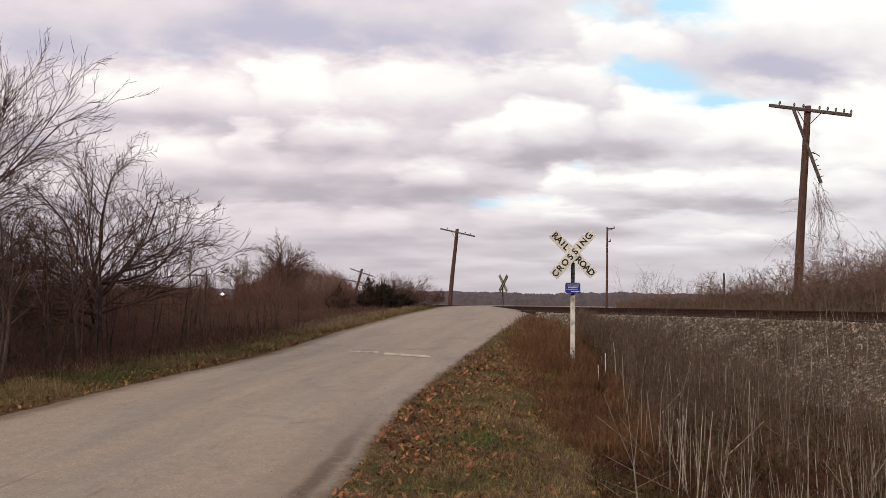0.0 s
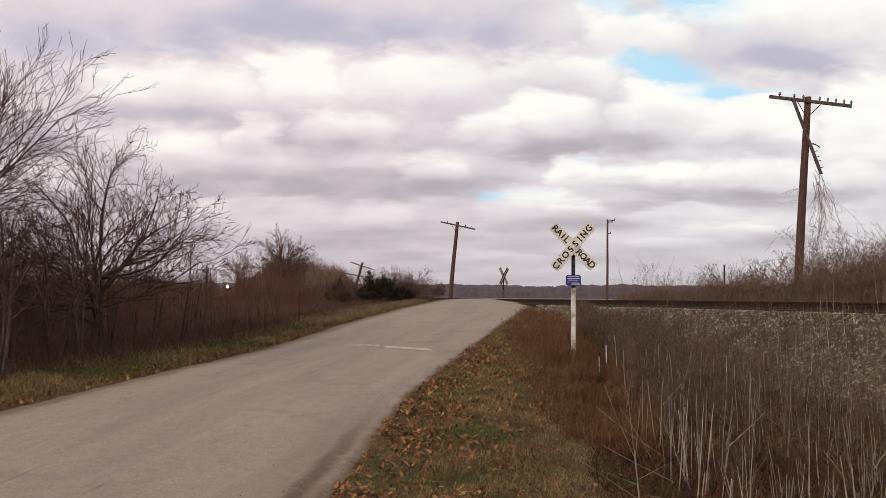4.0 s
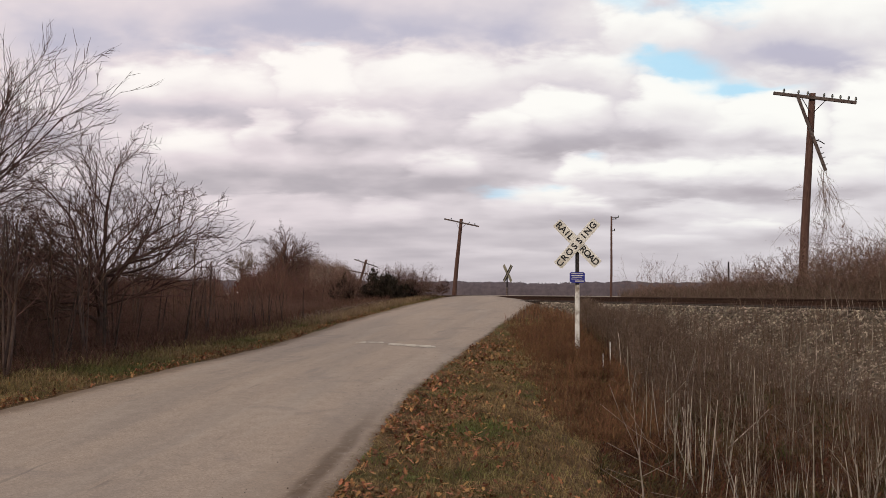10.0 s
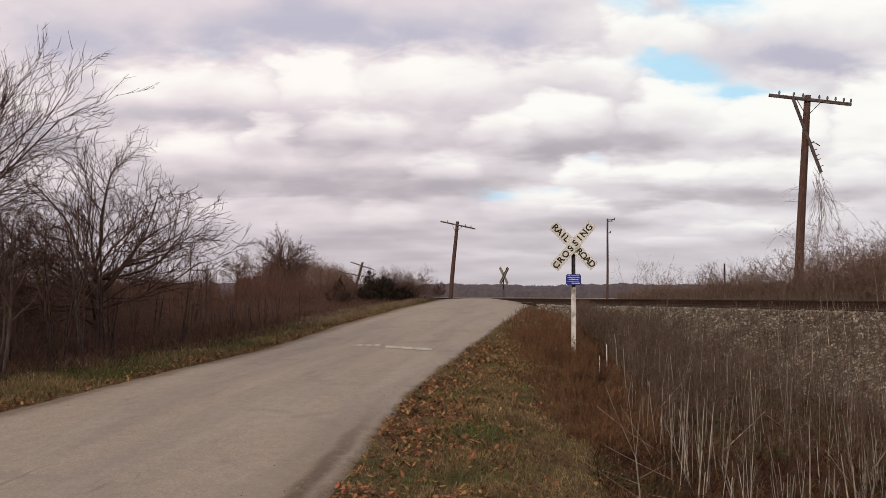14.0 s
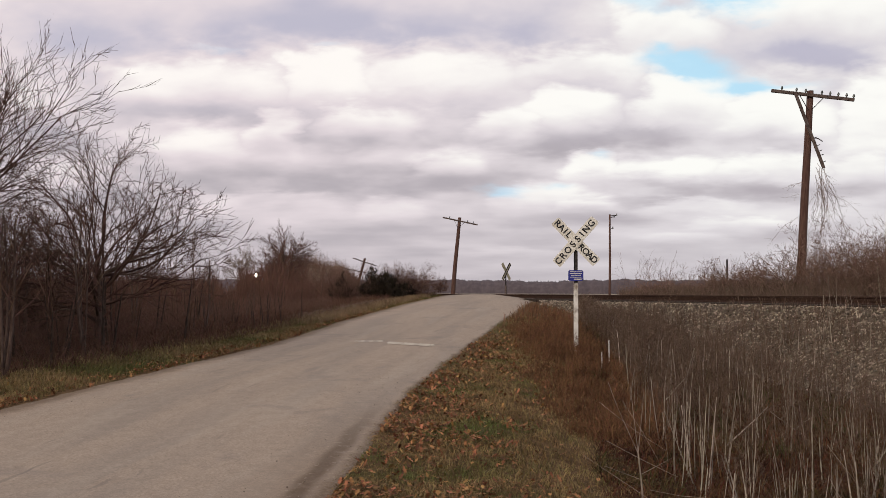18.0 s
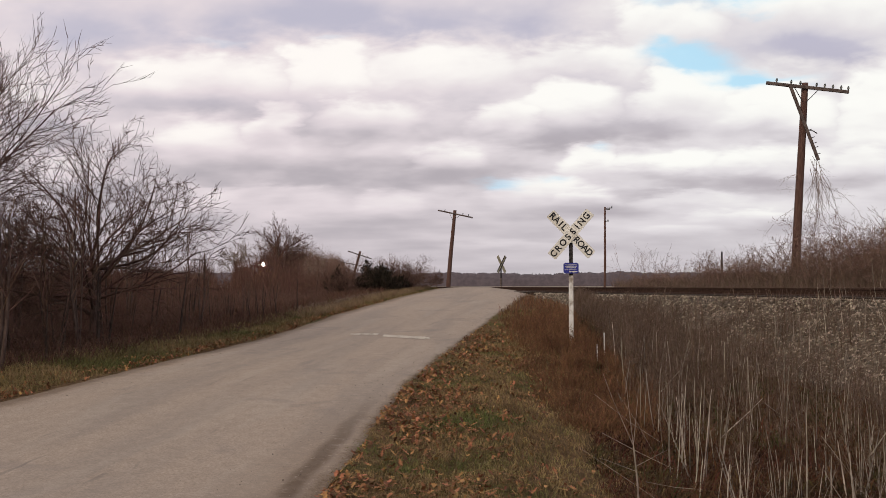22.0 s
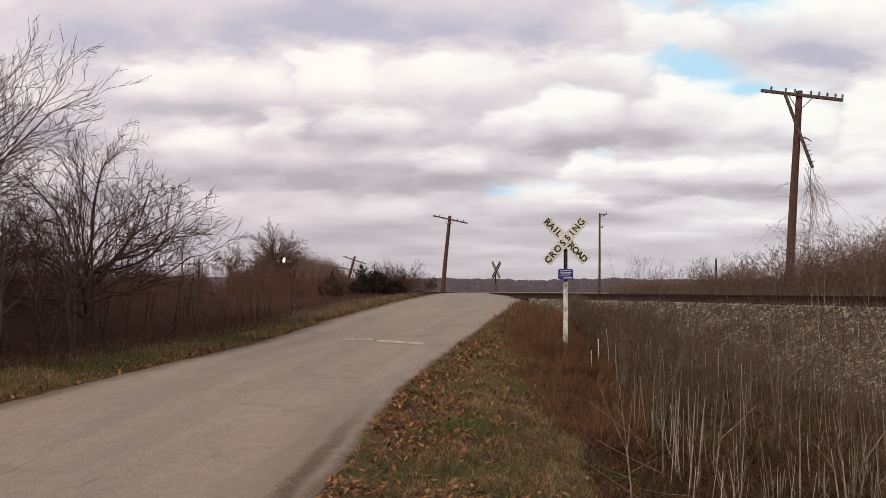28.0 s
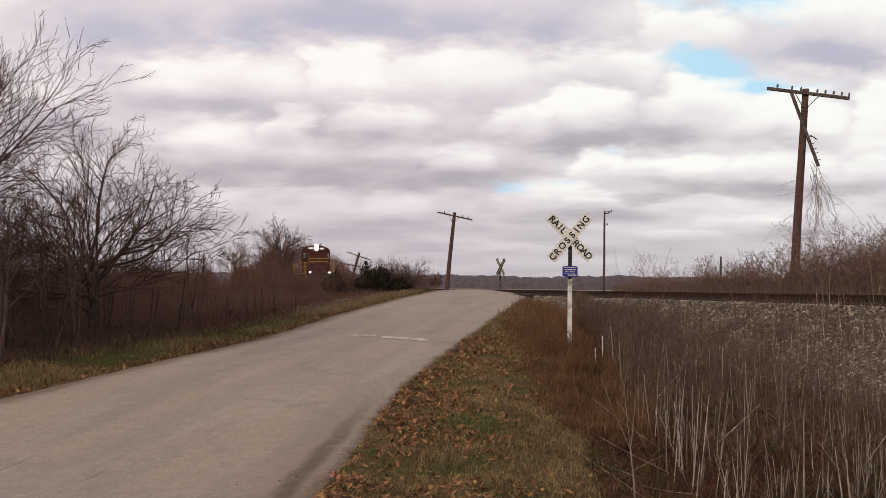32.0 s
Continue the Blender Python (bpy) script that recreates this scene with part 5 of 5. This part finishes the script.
def build_grass():
    g = np.random.default_rng(81)
    N = 125000
    y = 4.0 + 24 * g.random(N) ** 1.7
    x = right_edge(y) + .02 + np.abs(g.normal(size=N)) * 1.5
    k = x < right_edge(y) + 3.4
    x, y = x[k], y[k]
    edge = smooth01(0, .5, x - right_edge(y))
    k = g.random(len(x)) < .45 + .55 * edge
    x, y = x[k], y[k]
    pos = np.stack([x, y, ground_z(x, y) - .01], -1)
    V, F = blades(pos, (.03 + .07 * g.random(len(x))) * (.5 + .6 * smooth01(0, 1.2, x - right_edge(y))), .0022 + .0025 * g.random(len(x)), .4 + 1.2 * g.random(len(x)), g)
    tagged(new("verge_grass", mesh_np("verge_grass", V, F, GRASS)), "short tan and green winter grass of the verge", "grass", kind="stuff")
    N = 70000
    y = 9 + 38 * g.random(N) ** 1.3
    x = left_edge(y) - .15 - .25 * g.random(N) - np.abs(g.normal(size=N)) * (1.25 - .75 * smooth01(13, 22, y))
    pos = np.stack([x, y, ground_z(x, y) - .01], -1)
    V, F = blades(pos, (.05 + .14 * g.random(N)) * (.5 + .9 * smooth01(0, 1.6, left_edge(y) - x)), .004 + .004 * g.random(N), .3 + g.random(N), g)
    tagged(new("left_verge_grass", mesh_np("left_verge_grass", V, F, OLIVE_GRASS)), "olive and tan winter grass below the thicket", "grass", kind="stuff")
    # tufts of tan grass along the far part of the verge
    N = 6000
    y = 24 + 22 * g.random(N)
    x = left_edge(y) - .35 - .65 * g.random(N)
    pos = np.stack([x, y, ground_z(x, y) - .01], -1)
    V, F = blades(pos, .10 + .2 * g.random(N), .005 + .004 * g.random(N), .2 + .8 * g.random(N), g)
    tagged(new("straw_grass", mesh_np("straw_grass", V, F, STRAW)), "tall straw-coloured grass at the thicket foot", "grass", kind="stuff")
    N = 6000
    y = 27 + 13 * g.random(N)
    x = left_edge(y) - .75 - 1.3 * g.random(N)
    pos = np.stack([x, y, ground_z(x, y) - .01], -1)
    V, F = blades(pos, .06 + .18 * g.random(N), .005 + .004 * g.random(N), .3 + .8 * g.random(N), g)
    tagged(new("pale_grass", mesh_np("pale_grass", V, F, TWIG_PALE)), "pale dry grass below the cedar bush", "grass", kind="stuff")
    # dark undergrowth at the foot of the thicket
    N = 38000
    y = 9 + 38 * g.random(N) ** 1.2
    d = 1.7 - .75 * smooth01(13, 24, y) + .12 * np.clip(16 - y, 0, 9) + 5.5 * g.random(N) ** 1.5
    x = left_edge(y) - d
    pos = np.stack([x, y, ground_z(x, y) - .02], -1)
    V, F = blades(pos, (.12 + .38 * g.random(N)) * np.where(d < 1.6, .6, 1), .004 + .004 * g.random(N), .4 + 1.2 * g.random(N), g)
    tagged(new("thicket_undergrowth", mesh_np("thicket_undergrowth", V, F, UNDERGROWTH)), "dark dead undergrowth at the foot of the thicket", "undergrowth", kind="stuff")
    # oak leaves
    tv = np.array([(0, -.5, 0), (.16, -.3, .06), (.10, -.12, .02), (.30, .02, .12), (.14, .14, .03), (.20, .36, .10), (0, .5, .04),
                   (-.20, .36, .10), (-.14, .14, .03), (-.30, .02, .12), (-.10, -.12, .02), (-.16, -.3, .06)])
    tf = np.array([(0, 1, 11), (1, 2, 11), (11, 2, 10), (2, 3, 4), (2, 4, 10), (10, 4, 8), (10, 8, 9), (4, 5, 8), (8, 5, 7), (5, 6, 7)])
    N = 9500
    y = 4.5 + 18 * g.random(N) ** 1.5
    x = right_edge(y) + .12 + np.abs(g.normal(size=N)) * 1.0
    M = 6500
    y2 = 9 + 24 * g.random(M) ** 1.2
    x2 = left_edge(y2) - .05 - np.abs(g.normal(size=M)) * .8
    x, y = np.concatenate([x, x2]), np.concatenate([y, y2])
    k = g.random(len(x)) < .22 + .78 * (bumps(x * 1.3, y * 1.3) > .08)
    x, y = x[k], y[k]
    on = (x > left_edge(y)) & (x < right_edge(y))
    z = np.where(on, road_surface(x, y) + .008, ground_z(x, y) + .015 + .05 * g.random(len(x)))
    s = (.045 + .050 * g.random(len(x)))[:, None] * np.array([[1, 1, 1.0]])
    V, F = scatter(tv, tf, np.stack([x, y, z], -1), s, g.random(len(x)) * 6.28, g.normal(size=len(x)) * .5)
    tagged(new("fallen_leaves", mesh_np("fallen_leaves", V, F, LEAF)), "orange-brown fallen oak leaves on the verges", "leaves", kind="stuff")
    # specks of gravel and leaf on the road
    bm = B()
    bmesh.ops.create_icosphere(bm, subdivisions=1, radius=.5)
    tv = np.array([v.co[:] for v in bm.verts])
    tf = np.array([[v.index for v in f.verts] for f in bm.faces])
    bm.free()
    N = 700
    y = 6 + 20 * g.random(N) ** 1.5
    s = g.random(N) ** .5
    side = np.where(g.random(N) < .6, 1 - .25 * (1 - s), .3 * (1 - s))
    x = left_edge(y) + (right_edge(y) - left_edge(y)) * side
    pos = np.stack([x, y, road_surface(x, y) + .003], -1)
    V, F = scatter(tv, tf, pos, (.005 + .010 * g.random(N) ** 3)[:, None] * (.6 + .7 * g.random((N, 3))), g.random(N) * 6.28)
    tagged(new("loose_gravel", mesh_np("loose_gravel", V, F, STONE)), "loose gravel specks along the road edges", "gravel", kind="stuff")


build_weeds()
build_grass()


def dead_sticks():
    """A small forked dead sapling and a few fallen sticks among the weeds."""
    g = np.random.default_rng(91)
    x, y = 1.72, 8.1
    z = float(ground_z(x, y))
    s = thing("dead_sapling", "small pale forked dead sapling in the weeds", "sapling", pose(x, y, z - .03))
    fork = Vector((-.03, 0, .62))
    bm = rod(B(), (.02, 0, 0), (0, 0, .34), .0100, .0078, 7)
    rod(bm, (0, 0, .34), fork, .0078, .006, 7)
    part("trunk", bm, DULL_PALE, s)
    for tip in ((-.20, .05, 1.02), (.02, .0, 1.12), (-.09, .03, 1.2)):
        part("branch", rod(B(), fork, tip, .0032, .0015, 6), DULL_PALE, s)
    for a, b in (((0, 0, .40), (-.30, .1, .50)), ((0, 0, .45), (.28, .05, .58)), ((-.2, .05, 1.02), (-.27, .08, 1.22))):
        part("branch", rod(B(), a, b, .0028, .0014, 6), DULL_PALE, s)
    for x0, y0, h0, x1, y1, h1, r in ((1.75, 10.4, .62, 2.35, 9.9, .42, .0055), (1.65, 9.4, .42, 2.3, 9.2, .30, .006), (1.9, 8.6, .22, 2.3, 8.2, .38, .005),
                                      (1.35, 8.9, .30, 2.2, 8.3, .05, .0045), (3.2, 8.3, .02, 3.75, 8.9, .55, .006), (3.6, 8.1, .0, 4.1, 8.6, .6, .007),
                                      (2.5, 10.5, .05, 2.1, 10.9, .65, .005), (4.3, 9.3, .05, 3.9, 9.6, .7, .006)):
        st = thing("fallen_stick", "pale dead stick leaning among the weeds", "stick", pose(x0, y0, float(ground_z(x0, y0))), "fallen sticks")
        end = Vector((x1 - x0, y1 - y0, float(ground_z(x1, y1)) + h1 - float(ground_z(x0, y0))))
        mid = Vector((0, 0, h0)).lerp(end, .55) + Vector(g.normal(size=3) * .02)
        r = r * .42
        bm = rod(B(), (0, 0, h0), mid, r, r * .85, 6)
        rod(bm, mid, end, r * .85, r * .6, 6)
        part("shaft", bm, DULL_PALE, st)


dead_sticks()


# ---- the train ----
def build_locomotive():
    """Forward is +x; the origin lies on the rail heads below the front coupler."""
    t = thing("locomotive", "maroon diesel locomotive with yellow handrails and bright headlights", "locomotive")
    part("frame", box(B(), -16.6, -.25, -1.5, 1.5, 1.25, 1.62, .03), DARK_STEEL, t, "dark underframe")
    part("deck_stripe", box(B(), -16.6, -.2, -1.515, 1.515, 1.5, 1.58), YELLOW, t, "yellow sill stripe")
    bm = box(B(), -.24, -.10, -1.45, 1.45, .35, 1.6, .03)
    part("pilot", bm, DARK_STEEL, t, "black pilot plate")
    for s in (-1, 1):
        bm = B()
        for k in range(4):
            box(bm, -.75, -.25, s * 1.05, s * 1.55, .42 + k * .33, .47 + k * .33, .01)
        part("steps", bm, YELLOW, t, "yellow end steps")
    bm = B()
    rod(bm, (-.3, 0, .9), (.25, 0, .9), .11)
    box(bm, .1, .42, -.16, .16, .76, 1.04, .04)
    part("coupler", bm, DARK_STEEL, t)

    def hood(name, x0, x1, w, z0, z1, rise, mat=MAROON, label="maroon hood with a rounded top"):
        bm = B()
        prof = [(-w, z0), (w, z0), (w, z1)] + [(w * math.cos(a), z1 + rise * math.sin(a)) for a in (pi * k / 10 for k in range(1, 10))] + [(-w, z1)]
        ends = [[bm.verts.new((x, a, b)) for a, b in prof] for x in (x0, x1)]
        n = len(prof)
        for i in range(n):
            bm.faces.new((ends[0][i], ends[0][(i + 1) % n], ends[1][(i + 1) % n], ends[1][i]))
        bm.faces.new(ends[0][::-1])
        bm.faces.new(ends[1])
        bmesh.ops.recalc_face_normals(bm, faces=bm.faces)
        return part(name, bm, mat, t, label)

    short = hood("short_hood", -3.4, -1.35, .98, 1.62, 3.72, .12)
    hood("long_hood", -15.9, -5.5, .92, 1.62, 4.0, .25)
    cab = hood("cab", -5.6, -3.3, 1.53, 1.62, 4.05, .62, label="maroon cab with an arched roof")
    part("cab_roof_edge", box(B(), -3.3, -3.22, -1.45, 1.45, 4.0, 4.06), DARK_STEEL, t)
    for s in (-1, 1):
        fr = part("window", box(B(), -3.30, -3.25, s * 1.03, s * 1.45, 3.15, 3.85, .02), DARK_STEEL, cab, "cab front window")
        part("pane", box(B(), -3.25, -3.235, s * 1.08, s * 1.40, 3.20, 3.80), SKY_PALE_GLASS, fr)
        for x in (-5.2, -4.35):
            fr = part("window", box(B(), x, x + .7, s * 1.53, s * 1.57, 3.05, 3.8, .02), DARK_STEEL, cab, "cab side window")
            part("pane", box(B(), x + .06, x + .64, s * 1.57, s * 1.58, 3.12, 3.74), SKY_PALE_GLASS, fr)
        bd = part("number_board", box(B(), -3.30, -3.20, s * .32, s * .95, 4.16, 4.46, .02), DARK_STEEL, cab)
        part("number_bars", box(B(), -3.20, -3.19, s * .38, s * .89, 4.22, 4.40), BOARD_WHITE, bd, "pale number board")
        part("grab_iron", rod(B(), (-3.9, s * 1.6, 1.9), (-3.9, s * 1.6, 3.4), .02, sides=6), YELLOW, cab)
    hl = part("headlight", rod(B(), (-3.30, 0, 4.40), (-3.12, 0, 4.40), .26, sides=14), DARK_STEEL, cab, "twin headlight housing")
    # lit lenses drawn oversized; part of the lamp's glare is put into their width
    for z in (4.52, 4.28):
        part("lens", rod(B(), (-3.12, 0, z), (-3.08, 0, z), .16, sides=12), LAMP, hl, "lit headlight lens")
    for z, hgt in ((2.80, .09), (3.12, .09)):
        part("stripe", box(B(), -1.35, -1.312, -.99, .99, z, z + hgt), YELLOW, short, "yellow stripe")
    part("nose_door", box(B(), -1.35, -1.32, -.35, .35, 1.7, 3.5, .02), MAROON, short)
    for s in (-1, 1):
        dl = part("ditch_light", rod(B(), (-.55, s * 1.05, 1.62), (-.35, s * 1.05, 1.62), .14, sides=12), DARK_STEEL, t, "ditch light housing")
        part("lens", rod(B(), (-.35, s * 1.05, 1.62), (-.32, s * 1.05, 1.62), .10, sides=12), DITCH, dl, "lit ditch light lens")
        bm = B()
        for x in (-.4, -1.6, -2.8):
            rod(bm, (x, s * 1.47, 1.6), (x, s * 1.47, 2.7), .022, sides=6)
        rod(bm, (-.4, s * 1.47, 2.7), (-3.3, s * 1.47, 2.7), .022, sides=6)
        rod(bm, (-.4, s * 1.47, 2.2), (-3.3, s * 1.47, 2.2), .018, sides=6)
        rod(bm, (-.4, s * 1.47, 2.7), (-.3, s * 1.52, .5), .038, sides=6)
        rod(bm, (-.3, s * .55, 2.65), (-.35, s * 1.47, 2.65), .022, sides=6)
        part("handrail", bm, YELLOW, t, "yellow tubular handrail")
        bm = B()
        for k in range(9):
            rod(bm, (-6 - k * 1.2, s * 1.46, 1.6), (-6 - k * 1.2, s * 1.46, 2.65), .02, sides=6)
        rod(bm, (-6, s * 1.46, 2.65), (-15.6, s * 1.46, 2.65), .02, sides=6)
        part("side_handrail", bm, YELLOW, t)
    for x in (-3.6, -13.2):
        tr = part("truck", box(B(), x - 1.7, x + 1.7, -1.2, 1.2, .45, 1.1, .08), DARK_STEEL, t, "black wheel truck")
        for dx in (-1.2, 1.2):
            for s in (-1, 1):
                part("wheel", rod(B(), (x + dx, s * .69, .5), (x + dx, s * .82, .5), .5, sides=20), DARK_STEEL, tr)
    part("fuel_tank", box(B(), -10.2, -6.6, -1.3, 1.3, .5, 1.25, .12), DARK_STEEL, t)
    part("exhaust_stack", rod(B(), (-9.5, 0, 4.2), (-9.5, 0, 4.6), .22, .2, 10), DARK_STEEL, t)
    bm = rod(B(), (-4.0, .55, 4.55), (-4.0, .55, 4.75), .03)
    rod(bm, (-4.1, .55, 4.78), (-3.6, .55, 4.78), .05, .10, 10)
    part("air_horn", bm, IRON, t)
    return t


LOCO = build_locomotive()


# ---- what moves ----
def motions():
    """The train comes on at a steady pace; the cloud drifts to the right."""
    rows = []
    for k in range(17):
        t = 2.0 * k
        y = 290.9 - 5.84 * t - 3.0                      # depth of the front coupler
        rows.append((t, Matrix.Translation(track_frame(y)) @ pose(0, 0, 0, 0, 0, TRACK_RZ + 180)))
    walk(LOCO, rows)
    wind = Vector((.255, .06, 0)) * DECK / 32             # metres a second
    walk(SKY, [(t, Matrix.Translation(Vector(EYE) + wind * t)) for t in (0, 8, 16, 24, 32)])


motions()
